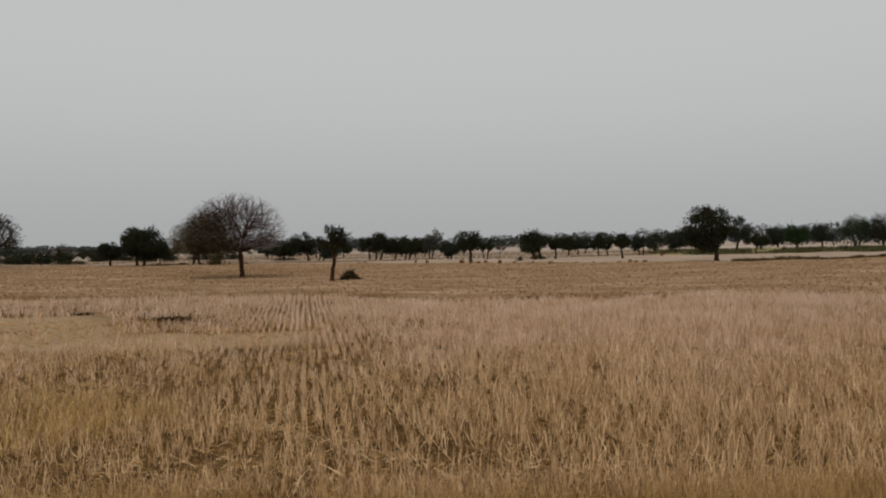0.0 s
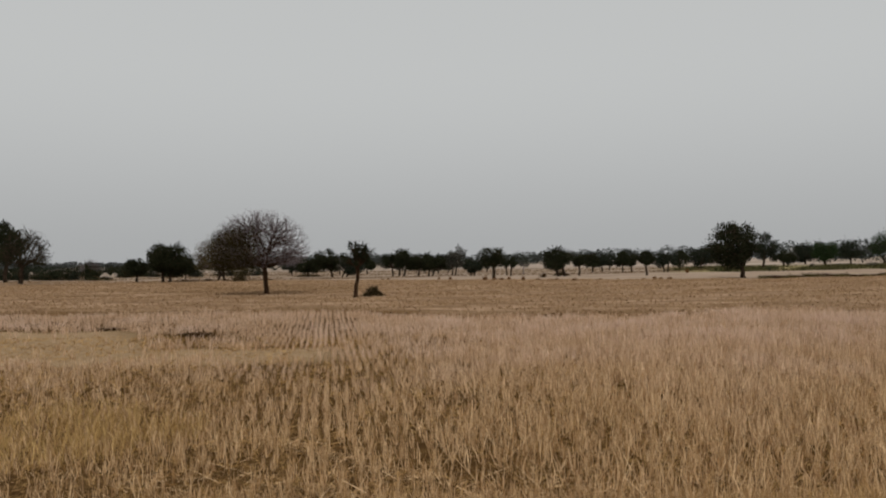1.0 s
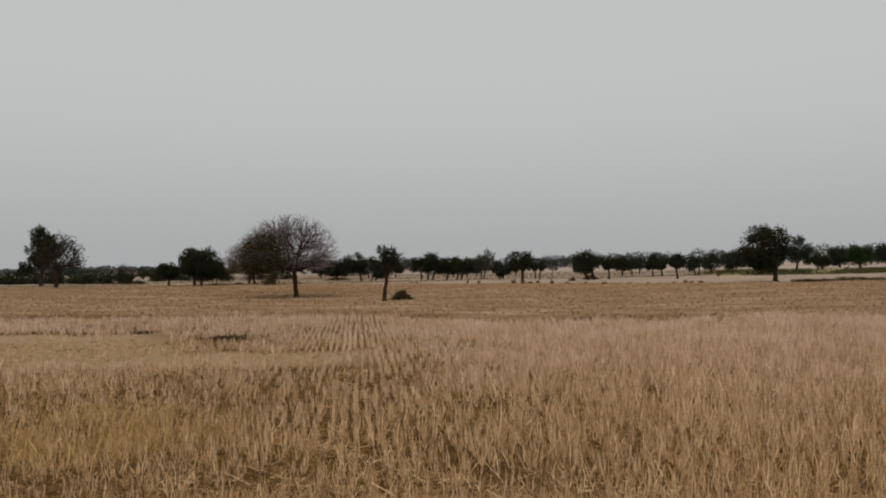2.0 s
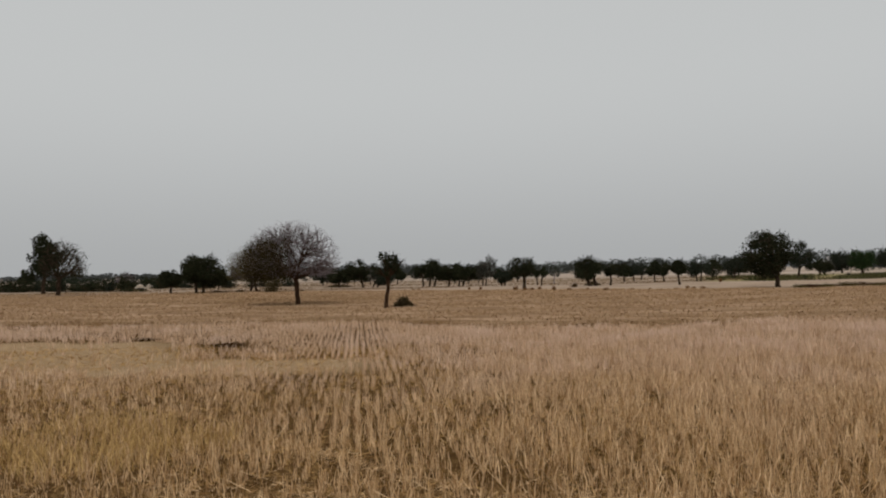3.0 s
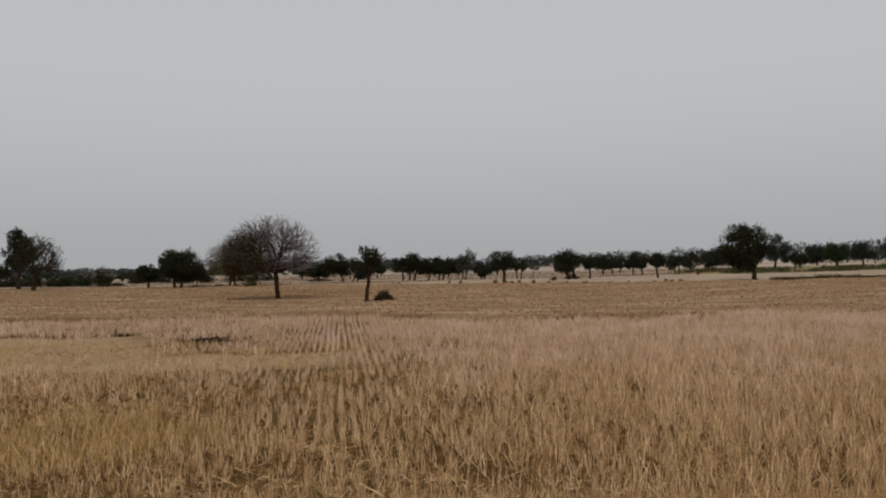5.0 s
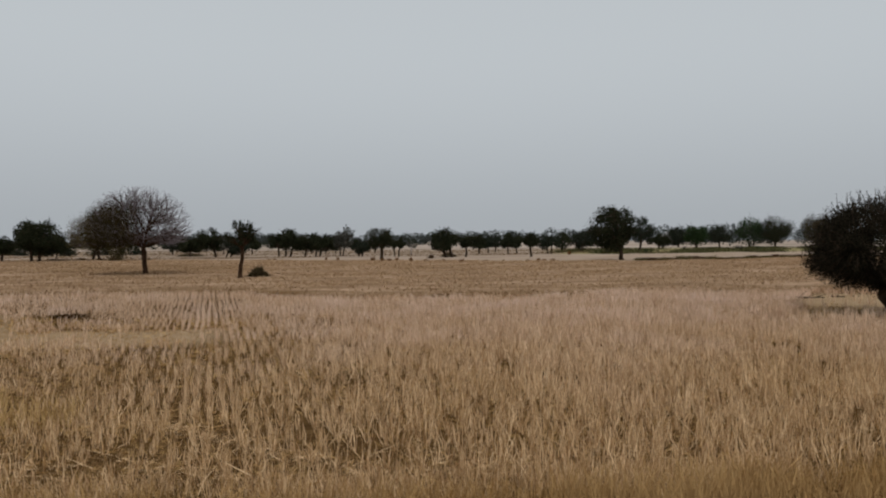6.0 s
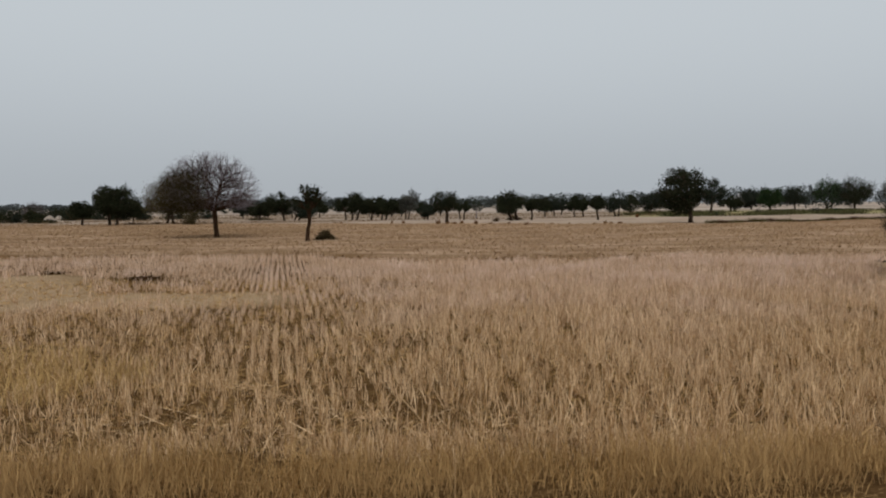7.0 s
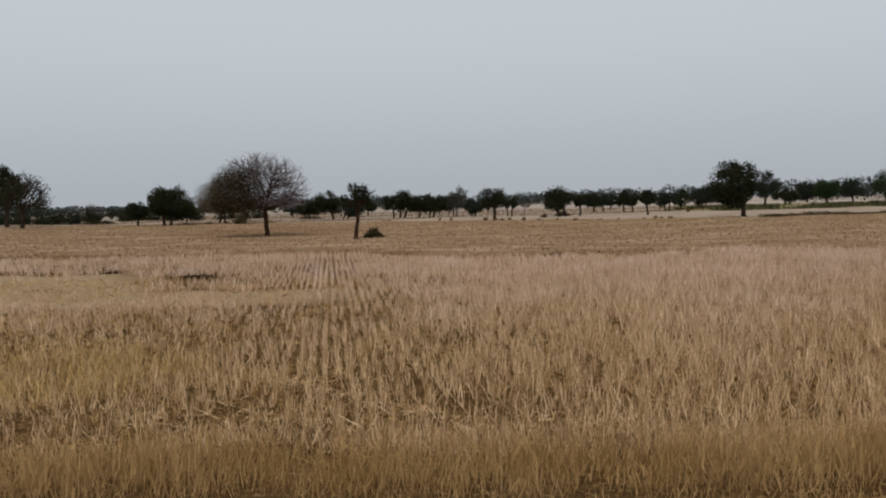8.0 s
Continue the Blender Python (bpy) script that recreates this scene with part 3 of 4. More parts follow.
tree(-9.8, 100.0, 3.45, 3.3, 0.6, -0.6, thick=0.14, clumps=30, per=130, size=0.1, limbs=6, lump=0.18, label="dark green tree with knobbly lopped limbs")
tree(-8.6, 102.5, 2.4, 3.2, 0.3, 0.9, trunks=2, thick=0.099, leaf=LEAF_BLUE, clumps=26, per=105, size=0.108, label="low grey-green tree on two trunks")
tree(-7.0, 123.1, 2.5, 2.4, 0.65, 0.05, thick=0.11, clumps=20, per=105, size=0.117, label="small dark tree on the sandy ground")

# the row of trees in the middle
lopped_tree(-2.6, 104.1, 2.75, 2.6, 0.7, -0.15, 0.13, limbs=9, shoots=5, per=80, tuft=0.16, size=0.09, label="dark lopped tree that leans to one side")
tree(-1.6, 102.7, 3.35, 3.8, 0.6, 0.7, trunks=2, thick=0.132, clumps=32, per=120, size=0.108, label="dark green tree on two trunks")
tree(0.5, 101.0, 2.95, 3.0, 0.62, 0.6, thick=0.12, clumps=26, per=105, size=0.108, label="dark round tree in the middle of the row")
tree(2.0, 100.0, 2.62, 3.3, 0.5, 0.45, trunks=2, thick=0.121, clumps=28, per=105, size=0.108, label="low broad tree on two trunks")
tree(4.9, 100.5, 3.75, 2.75, 0.6, 0.3, trunks=2, thick=0.088, leaf=LEAF_GREY, clumps=26, per=82, size=0.09, twigs=3, label="feathery grey-green tree on two thin trunks")
tree(7.1, 98.6, 2.05, 2.4, 0.38, -0.05, trunks=2, thick=0.099, leaf=LEAF_BLUE, clumps=24, per=105, size=0.099, label="low grey-green tree on two trunks")
tree(8.2, 84.0, 3.7, 2.8, 0.95, -0.35, thick=0.165, clumps=28, per=112, size=0.09, lean=0.12, limbs=5, lump=0.18, label="dark tree with a stout trunk and lopped crown")
tree(11.2, 98.6, 2.25, 0.95, 0.85, -0.14, thick=0.08, clumps=14, per=70, size=0.08, lump=0.26, label="slim lopped tree with a small crown")
tree(11.2, 94.5, 2.5, 1.0, 0.9, 0.2, thick=0.09, clumps=16, per=80, size=0.08, lump=0.26, label="narrow column-shaped lopped tree")
tree(13.4, 100.3, 1.98, 1.45, 0.85, 0.1, thick=0.066, leaf=LEAF_GREY, bark=TWIG, clumps=12, per=21, size=0.072, twigs=5, lump=0.16, label="small half-bare tree with pale thin limbs")
tree(16.2, 89.5, 3.22, 3.65, 0.72, -0.46, trunks=2, thick=0.154, clumps=36, per=127, size=0.099, lean=-0.2, limbs=5, label="broad dark tree with a leaning trunk")
tree(18.4, 90.7, 3.25, 1.4, 0.77, -0.06, thick=0.11, clumps=24, per=95, size=0.09, lump=0.24, label="narrow upright lopped tree")
tree(24.7, 112.4, 2.8, 2.3, 0.6, -0.3, thick=0.11, clumps=20, per=105, size=0.108, lump=0.21, label="small round tree on the sandy ground")
tree(28.0, 121.3, 2.6, 2.1, 0.65, -0.1, thick=0.11, leaf=LEAF_BLUE, clumps=18, per=105, size=0.108, lump=0.21, label="small grey-green tree on the sandy ground")
tree(31.7, 132.2, 2.6, 3.3, 0.7, 0.3, thick=0.11, leaf=LEAF_BLUE, clumps=20, per=105, size=0.117, lump=0.21, label="small broad tree on pale ground")
tree(27.7, 108.2, 2.85, 2.3, 0.78, 0.0, thick=0.099, clumps=20, per=105, size=0.099, lump=0.21, label="small tree with a flat-topped crown")
tree(29.8, 111.5, 2.7, 2.3, 0.85, -0.1, thick=0.099, clumps=18, per=105, size=0.099, lump=0.21, label="small tree with a thin straight trunk")
tree(25.0, 87.4, 2.72, 2.2, 1.05, -0.15, thick=0.11, clumps=24, per=112, size=0.09, lump=0.21, label="small dark tree alone on the sand")

for i in range(9):
    bx = -16.5 + 2.5 * i if i < 4 else 0.4 + 2.6 * (i - 4)
    tree(bx + (i * 37 % 11 - 5) * 0.15, 117 + (i * 29 % 13) * 1.1, 2.1 + (i * 17 % 7) * 0.13, 2.7 + (i * 23 % 5) * 0.25, 0.45, thick=0.09, leaf=(LEAF_BLUE, LEAF, LEAF_GREY)[i % 3],
         clumps=20, per=80, size=0.1, label="low dusty green tree behind the first row")

# trees to the east
tree(34.0, 109.6, 2.7, 3.5, 0.6, -0.1, trunks=2, thick=0.099, leaf=LEAF_BLUE, clumps=26, per=105, size=0.108, label="broad grey-green tree among weeds")
tree(38.6, 118.2, 3.1, 3.0, 0.5, 0.15, thick=0.11, clumps=22, per=105, size=0.108, label="dark round tree among weeds")
tree(44.9, 127.2, 3.85, 4.1, 0.26, 0.2, thick=0.11, leaf=LEAF_BLUE, clumps=26, per=105, size=0.117, twigs=3, label="tall bushy tree among weeds")
tree(28.8, 70.8, 5.05, 4.2, 0.72, -0.95, thick=0.187, leaf=LEAF, clumps=90, per=135, size=0.086, twigs=2, lean=0.32, limbs=8, lump=0.15, label="tall dense dark tree at the field edge")
tree(49.9, 115.5, 5.7, 3.9, 1.5, 0.36, thick=0.165, leaf=LEAF_BLUE, clumps=34, per=105, size=0.108, twigs=2, limbs=6, label="tall tree with an open spreading crown")
tree(77.9, 168.3, 3.0, 3.7, 0.3, 0.1, thick=0.11, leaf=LEAF_GREY, clumps=20, per=105, size=0.135, label="pale thin tree among green weeds")
tree(78.4, 153.9, 5.0, 4.7, 0.8, 0.0, thick=0.22, leaf=LEAF_BRIGHT, clumps=52, per=170, size=0.1, lump=0.2, label="dense fresh green tree with a round crown")
tree(94.5, 195.0, 5.5, 6.0, 0.6, 0.0, thick=0.22, leaf=LEAF_BLUE, clumps=46, per=160, size=0.13, label="broad grey-green tree far behind")
tree(115.8, 196.8, 7.9, 7.39, 0.42, -0.8, trunks=2, thick=0.22, leaf=LEAF_BRIGHT, clumps=52, per=180, size=0.126, label="tall green tree on two trunks")
tree(120.1, 193.2, 7.9, 8.96, 0.76, 0.1, thick=0.242, clumps=56, per=180, size=0.126, twigs=3, label="tall dark tree with a wide ragged crown")
tree(102.0, 150.0, 7.3, 6.72, 0.38, 0.6, thick=0.22, leaf=LEAF_BROWN, clumps=48, per=165, size=0.108, twigs=3, label="tall brownish tree with thin leaves")
tree(91.0, 168.0, 5.5, 5.6, 1.3, 0.0, thick=0.18, leaf=LEAF_BLUE, clumps=44, per=150, size=0.11, label="grey-green spreading tree behind the weeds")
tree(69.5, 152.0, 3.0, 4.8, 0.8, 0.0, thick=0.17, clumps=36, per=150, size=0.1, label="low spreading dark tree behind the weeds")

# the dense thorny tree at the end of the stubble
def thorn_tree():
    rng = np.random.default_rng(next(seeds))
    top = new("thorn_tree")
    top.location = (13.55, 17.2, float(lie(13.55, 17.2)))
    tagged(top, "dense dark thorny tree with drooping outer twigs", "tree", "trees across the fields")
    s = Soup()
    line = bow((0.1, 0, -0.1), (-0.25, 0, 0.95), 0, 7)
    line[1:-1, :2] += rng.normal(0, 0.02, (5, 2))
    s.tube(line, 0.11 * np.array([1.4, 1.1, 1, 0.95, 0.9, 0.9, 0.85]), 8)
    part("trunk", s, BARK, top, smooth=True)
    limb_ends = []
    for i in range(9):
        a = i * 2 * np.pi / 9 + rng.uniform(-0.2, 0.2)
        end = np.array([np.cos(a) * rng.uniform(0.8, 1.3), np.sin(a) * rng.uniform(0.8, 1.3), rng.uniform(1.1, 2.2)])
        path = bow(line[-1] - (0, 0, 0.1), end, 0.15, 6)
        s = Soup()
        s.tube(path, np.linspace(0.06, 0.018, 6), 6)
        part("limb", s, BARK, top, smooth=True)
        limb_ends.append(path)
    web = np.concatenate(limb_ends)
    twigs, leaf, shoots = Soup(), [], []
    for _ in range(1100):
        d = rng.normal(size=3)
        d /= np.linalg.norm(d)
        tip = np.array([0, 0, 1.62]) + d * np.array([1.85, 1.7, 1.12]) * rng.uniform(0.5, 1.0) ** 0.5
        tip[2] -= 0.28 * max(0, np.hypot(tip[0], tip[1]) - 0.8)
        tip[2] = max(tip[2], 0.58)
        near = web[np.argmin(np.linalg.norm(web - tip, axis=1))]
        twigs.tube(bow(near, tip, 0.12, 4), np.linspace(0.012, 0.005, 4), 3)
        up = tip + (d * 0.5 + (0, 0, 0.5) + rng.normal(0, 0.25, 3)) * rng.uniform(0.12, 0.36)
        twigs.tube(bow(tip, up, 0.02, 3), np.array([0.006, 0.005, 0.003]), 3)
        leaf.append(near + (tip - near) * rng.uniform(0.2, 1.05, (120, 1)) + rng.normal(0, 0.085, (120, 3)))
        shoots.append(tip + (up - tip) * rng.uniform(0, 1, (12, 1)) + rng.normal(0, 0.02, (12, 3)))
    part("twig_haze", twigs, BARK, top, kind="stuff")
    s = Soup()
    p = np.concatenate(leaf)
    s.leaves(p, 0.021 * rng.uniform(0.6, 1.4, len(p)), rng)
    p = np.concatenate(shoots)
    s.leaves(p, 0.017 * rng.uniform(0.6, 1.4, len(p)), rng)
    part("crown", s, LEAF_DARK, top, kind="stuff")


thorn_tree()

# ---- hedges and shrubs ----
def grass_tuft(x, y, wide, height, blades=150, material=None, label="small rusty dry grass tuft on the sandy edge", group="tufts on the field edge"):
    """A tussock of dry blades that lean out from one root."""
    rng = np.random.default_rng(next(seeds))
    a, u = rng.uniform(0, 2 * np.pi, blades), rng.uniform(0, 1, blades) ** 0.6
    foot = np.stack([np.cos(a) * u * wide * 0.3, np.sin(a) * u * wide * 0.3, np.full(blades, -0.02)], 1)
    tip = np.stack([np.cos(a) * u * wide * 0.55, np.sin(a) * u * wide * 0.55, height * rng.uniform(0.45, 1.1, blades) * (1 - 0.4 * u * u)], 1)
    s = Soup()
    s.bent(foot, tip, (0.008 + 0.00035 * y) * rng.uniform(0.6, 1.4, blades), rng, 0.1)
    ob = new("grass_tuft", s.mesh("grass_tuft", material or TUFT))
    ob.location = (x, y, float(lie(x, y)))
    return tagged(ob, label, "grass tuft", group)


rng = np.random.default_rng(77)
for i in range(42):
    f = i / 41
    hx, hy = -86 + 49 * f, 113 - 10 * f + rng.uniform(-1.5, 1.5)
    if -0.387 < hx / hy < -0.356:
        shrub(hx, hy - 2, 2.4, 0.55, LEAF, 0.08, 500, "low dark shrub before the pale heaps", "hedge along the field", "hedge_shrub")
        continue
    wide = 1.5 if -0.413 < hx / hy < -0.335 else rng.uniform(2.6, 4.2)
    shrub(hx, hy, wide, rng.uniform(1.25, 2.15), (LEAF, LEAF_BLUE, LEAF)[i % 3], 0.10, 900, "dark shrub in the hedge along the field", "hedge along the field", "hedge_shrub")
for i in range(14):
    if i in (0, 1, 2):
        continue
    shrub(-47 + 1.9 * i + rng.uniform(-0.5, 0.5), 118 + rng.uniform(-3, 3), rng.uniform(2.0, 3.4), rng.uniform(1.4, 2.1), (LEAF, LEAF_BLUE)[i % 2], 0.11, 620,
          "grey-green shrub behind the field", "hedge along the field", "hedge_shrub")
for sx, sy, sw, sh in ((-3.2, 84.4, 0.5, 0.1), (-2.6, 83.9, 0.4, 0.1), (2.5, 82.1, 0.22, 0.2), (3.6, 81.2, 0.3, 0.18), (6.6, 76.1, 0.42, 0.34), (7.4, 75.4, 0.34, 0.2), (8.0, 74.9, 0.38, 0.16),
                       (8.9, 76.5, 0.36, 0.2), (9.8, 73.4, 0.34, 0.3), (11.3, 74.4, 0.32, 0.12), (12.8, 73.2, 0.26, 0.12), (13.8, 70.0, 0.48, 0.2), (16.5, 72.2, 0.26, 0.1), (18.3, 73.1, 0.24, 0.1),
                       (20.1, 71.3, 0.4, 0.08), (21.5, 72.6, 0.34, 0.2), (21.9, 72.2, 0.3, 0.14), (22.5, 71.6, 0.44, 0.18), (33.7, 100.2, 0.42, 0.42)):
    grass_tuft(sx, sy, sw * 1.2, sh * 1.45, 70)
for i in range(7):
    shrub(-24.5 + 1.5 * i + rng.uniform(-0.3, 0.3), 86.5 + rng.uniform(-0.6, 0.6), rng.uniform(1.2, 2.0), rng.uniform(0.12, 0.28), LEAF_RUST, 0.04, 260,
          "low dry weeds on the bund behind the field", "weeds on the bund", "weed_clump")
shrub(13.5, 85.2, 0.85, 0.58, LEAF_RUST, 0.035, 800, "round reddish-brown shrub on the sand", "shrubs", "round_shrub")
brush_heap(16.9, 93.5, 2.0, 0.5, "low grey heap of cut branches under the trees")
for i in range(32):
    shrub(29.9 + 0.94 * i + rng.uniform(-0.3, 0.3), 69.0 + 0.395 * i + rng.uniform(-0.4, 0.4), rng.uniform(1.3, 2.2), rng.uniform(0.16, 0.42), (EDGE_WEED, LEAF_RUST, EDGE_WEED)[i % 3], 0.045, 620,
          "low green-brown weeds along the field edge", "weeds along the field edge", "weed_clump")


for i in range(16):
    gx = 38 + 3.1 * i + rng.uniform(-1.2, 1.2)
    shrub(gx, 98 + 0.30 * gx + rng.uniform(-3, 9), rng.uniform(1.8, 3.6), rng.uniform(0.4, 0.95), (WEED, LEAF_BRIGHT, WEED, LEAF_BLUE)[i % 4], 0.085, 520,
          "rounded green bush among the weeds", "bushes among the weeds", "green_bush")


def weeds():
    """Low green growth on the fallow to the east."""
    rng = np.random.default_rng(5)
    n = 110000
    x, y = rng.uniform(24, 125, n), rng.uniform(84, 190, n)
    patch = np.sin(x * 0.21 + 0.6) * np.sin(y * 0.17) + 0.6 * np.sin(x * 0.53 - y * 0.31) + rng.uniform(-0.5, 0.5, n)
    keep = (y > 93 + 0.24 * x) & (y < 118 + 0.45 * x) & (x < 0.80 * y) & (x > 0.335 * y) & (patch > 0.0)
    x, y = x[keep], y[keep]
    n = len(x)
    h = rng.uniform(0.1, 0.55, n)
    foot = np.stack([x, y, lie(x, y) - 0.03], 1)
    tip = foot + np.stack([rng.normal(0, 0.5, n) * h, rng.normal(0, 0.5, n) * h, h], 1)
    s = Soup()
    s.stalks(foot, tip, 0.10 * rng.uniform(0.5, 1.4, n), rng)
    return stuff("weeds", s, WEED, "low yellowish green weeds covering the fallow ground", "weeds")


weeds()


def far_woods(far, low, high, crowns, size, leaf, label):
    """A belt of woods along the horizon."""
    rng = np.random.default_rng(int(far))
    s = Soup()
    for _ in range(crowns):
        a = radians(rng.uniform(-46, 46))
        d = far * rng.uniform(0.85, 1.2)
        h, w = rng.uniform(low, high), rng.uniform(0.9, 1.8) * high
        h *= 0.55 if a < -0.17 else 1.05 + 0.6 * np.clip((a - 0.08) / 0.35, 0, 1)
        n = 180
        p = rng.normal(size=(n, 3))
        p = p / np.linalg.norm(p, axis=1)[:, None] * rng.uniform(0.3, 1, (n, 1)) ** 0.4
        p = np.stack([d * np.sin(a) + p[:, 0] * w / 2, d * np.cos(a) + p[:, 1] * w / 2, h * 0.52 + p[:, 2] * h * 0.48], 1)
        s.leaves(p, size * rng.uniform(0.6, 1.4, n), rng, 0.7)
    return stuff("far_woods", s, leaf, label, "woods")


far_woods(230, 2.2, 4.0, 165, 0.22, LEAF_BLUE, "belt of low grey-green trees behind the far field")
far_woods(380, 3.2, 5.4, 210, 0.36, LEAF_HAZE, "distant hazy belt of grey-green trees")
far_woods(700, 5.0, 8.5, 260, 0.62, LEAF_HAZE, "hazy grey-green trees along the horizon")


def mound(x, y, wide, height, label):
    """A low heap of pale chaff."""
    rng = np.random.default_rng(next(seeds))
    s = Soup()
    n = 900
    a, u = rng.uniform(0, 2 * np.pi, n), rng.uniform(0, 1, n) ** 0.5
    z = height * (1 - u ** 2) * (0.8 + 0.3 * np.sin(3 * a + x))
    foot = np.stack([np.cos(a) * u * wide / 2, np.sin(a) * u * wide / 4, z - 0.06], 1)
    s.leaves(foot + (0, 0, 0.05), 0.11 * rng.uniform(0.5, 1.2, n), rng)
    ob = new("chaff_heap", s.mesh("chaff_heap", SAND))
    ob.location = (x, y, float(lie(x, y)))
    return tagged(ob, label, "heap", "pale heaps by the hedge")


for i in range(7):
    shrub(-48.5 + 1.5 * i, 124 + rng.uniform(-1, 1), rng.uniform(2.0, 2.8), rng.uniform(1.5, 2.0), LEAF, 0.11, 700,
          "dark shrub close behind the pale heaps", "hedge along the field", "hedge_shrub")
for i in range(6):
    shrub(-56 + 2.6 * i, 131 + rng.uniform(-2, 2), rng.uniform(2.6, 3.6), rng.uniform(1.5, 2.0), LEAF_BLUE, 0.12, 620,
          "grey-green shrub behind the pale heaps", "hedge along the field", "hedge_shrub")
mound(-44.4, 120.0, 1.6, 0.62, "low heap of pale chaff by the hedge")
mound(-43.1, 120.0, 1.5, 0.58, "low heap of pale chaff by the hedge")


def box(name, size, at, material, parent, label=""):
    bm = bmesh.new()
    bmesh.ops.create_cube(bm, size=1)
    bmesh.ops.scale(bm, vec=size, verts=bm.verts)
    bmesh.ops.translate(bm, vec=at, verts=bm.verts)
    bmesh.ops.bevel(bm, geom=bm.edges[:], offset=min(size) * 0.12, segments=1, affect="EDGES")
    me = bpy.data.meshes.new(name)
    bm.to_mesh(me)
    bm.free()
    me.materials.append(material)
    ob = new(name, me)
    ob.parent = parent
    return tagged(ob, label) if label else ob


def plaster(name, low, high):
    k = Nodes(name, 0.9, 0.15)
    return k.colour(k.blend(k.step(k.noise(0.8, 6), 0.3, 0.7), low, high)).mat


WHITEWASH = plaster("whitewashed_wall", (0.38, 0.36, 0.35), (0.52, 0.50, 0.48))
DARK_WOOD = plaster("dark_wood", (0.05, 0.04, 0.03), (0.10, 0.08, 0.06))


def farmhouse(x, y, turn):
    top = new("farmhouse")
    top.location, top.rotation_euler = (x, y, 0), (0, 0, radians(turn))
    tagged(top, "small whitewashed flat-roofed farmhouse far among trees", "house")
    box("wall", (5.2, 4.0, 3.6), (0, 0, 1.75), WHITEWASH, top)
    box("upper_wall", (2.4, 3.0, 1.3), (1.2, 0.3, 4.2), WHITEWASH, top)
    box("roof", (5.5, 4.3, 0.18), (0, 0, 3.62), WHITEWASH, top, "flat roof slab with a small overhang")
    box("door", (0.95, 0.08, 2.0), (-0.9, -2.02, 1.0), DARK_WOOD, top, "dark wooden door")
    for wx in (-2.0, 1.2):
        w = box("window", (0.9, 0.08, 1.0), (wx, -2.02, 1.6), DARK_WOOD, top)
        box("sill", (1.1, 0.16, 0.08), (wx, -2.08, 1.06), WHITEWASH, w)


farmhouse(127, 272, -20)


# ---- stubble ----
ROW = radians(6.0)
ALONG = np.array([-np.sin(ROW), np.cos(ROW)])
ACROSS = np.array([np.cos(ROW), np.sin(ROW)])


def ripple(x, y, f, k):
    """Smooth uneven patches between 0 and 1."""
    v = np.sin(x * f + 1.7 * k) * np.sin(y * f * 0.8 + 2.3 * k) + 0.6 * np.sin(x * f * 2.3 - y * f * 1.1 + k) + 0.4 * np.sin(y * f * 2.9 + x * f * 0.7 + 3 * k)
    return np.clip(v / 4 + 0.5, 0, 1)


def open_ground(x, y):
    """Where the stubble is missing: the trodden plot, its lane, the foot of the thorn tree."""
    wob = 0.35 * np.sin(x * 1.9 + 0.4) + 0.25 * np.sin(x * 4.3 + y)
    plot = (y + wob > 16.9) & (y + wob < 22.5) & (x + 0.55 * y + wob < 4.4)
    lane = (y + wob > 15.2) & (y + 0.5 * wob < 17.3) & (x < -1.4 + 1.6 * wob)
    tree_foot = (y > 15.6 + 0.5 * wob) & (y < 24.2 + wob) & (x - 0.65 * y + 0.5 * wob > 0.1)
    clump = np.hypot((x + 5.4) / 0.85, (y - 20.0) / 0.95) < 1 + 0.3 * wob
    return plot | lane | tree_foot | clump


def far_rim(x):
    """How far the standing stubble reaches: less far to the east."""
    u = np.clip((x + 3.2) / 5.0, 0, 1)
    return 29.1 - 4.6 * u * u * (3 - 2 * u) + 0.3 * np.sin(x * 0.8) + 0.22 * np.sin(x * 2.7) + 0.12 * np.sin(x * 7.1)


def hollow(x, y):
    """Small gaps where the crop failed."""
    wide = (ripple(x, y * 0.7, 2.9, 11.0) < 0.24) & (ripple(x, y, 0.5, 12.0) > 0.42)
    small = (ripple(x, y * 0.5, 8.5, 14.0) < 0.27) & (ripple(x, y, 0.8, 15.0) > 0.40)
    return wide | small


def seen(x, y):
    return np.abs(x) < np.maximum(0.80 * y + 2.2, 10)


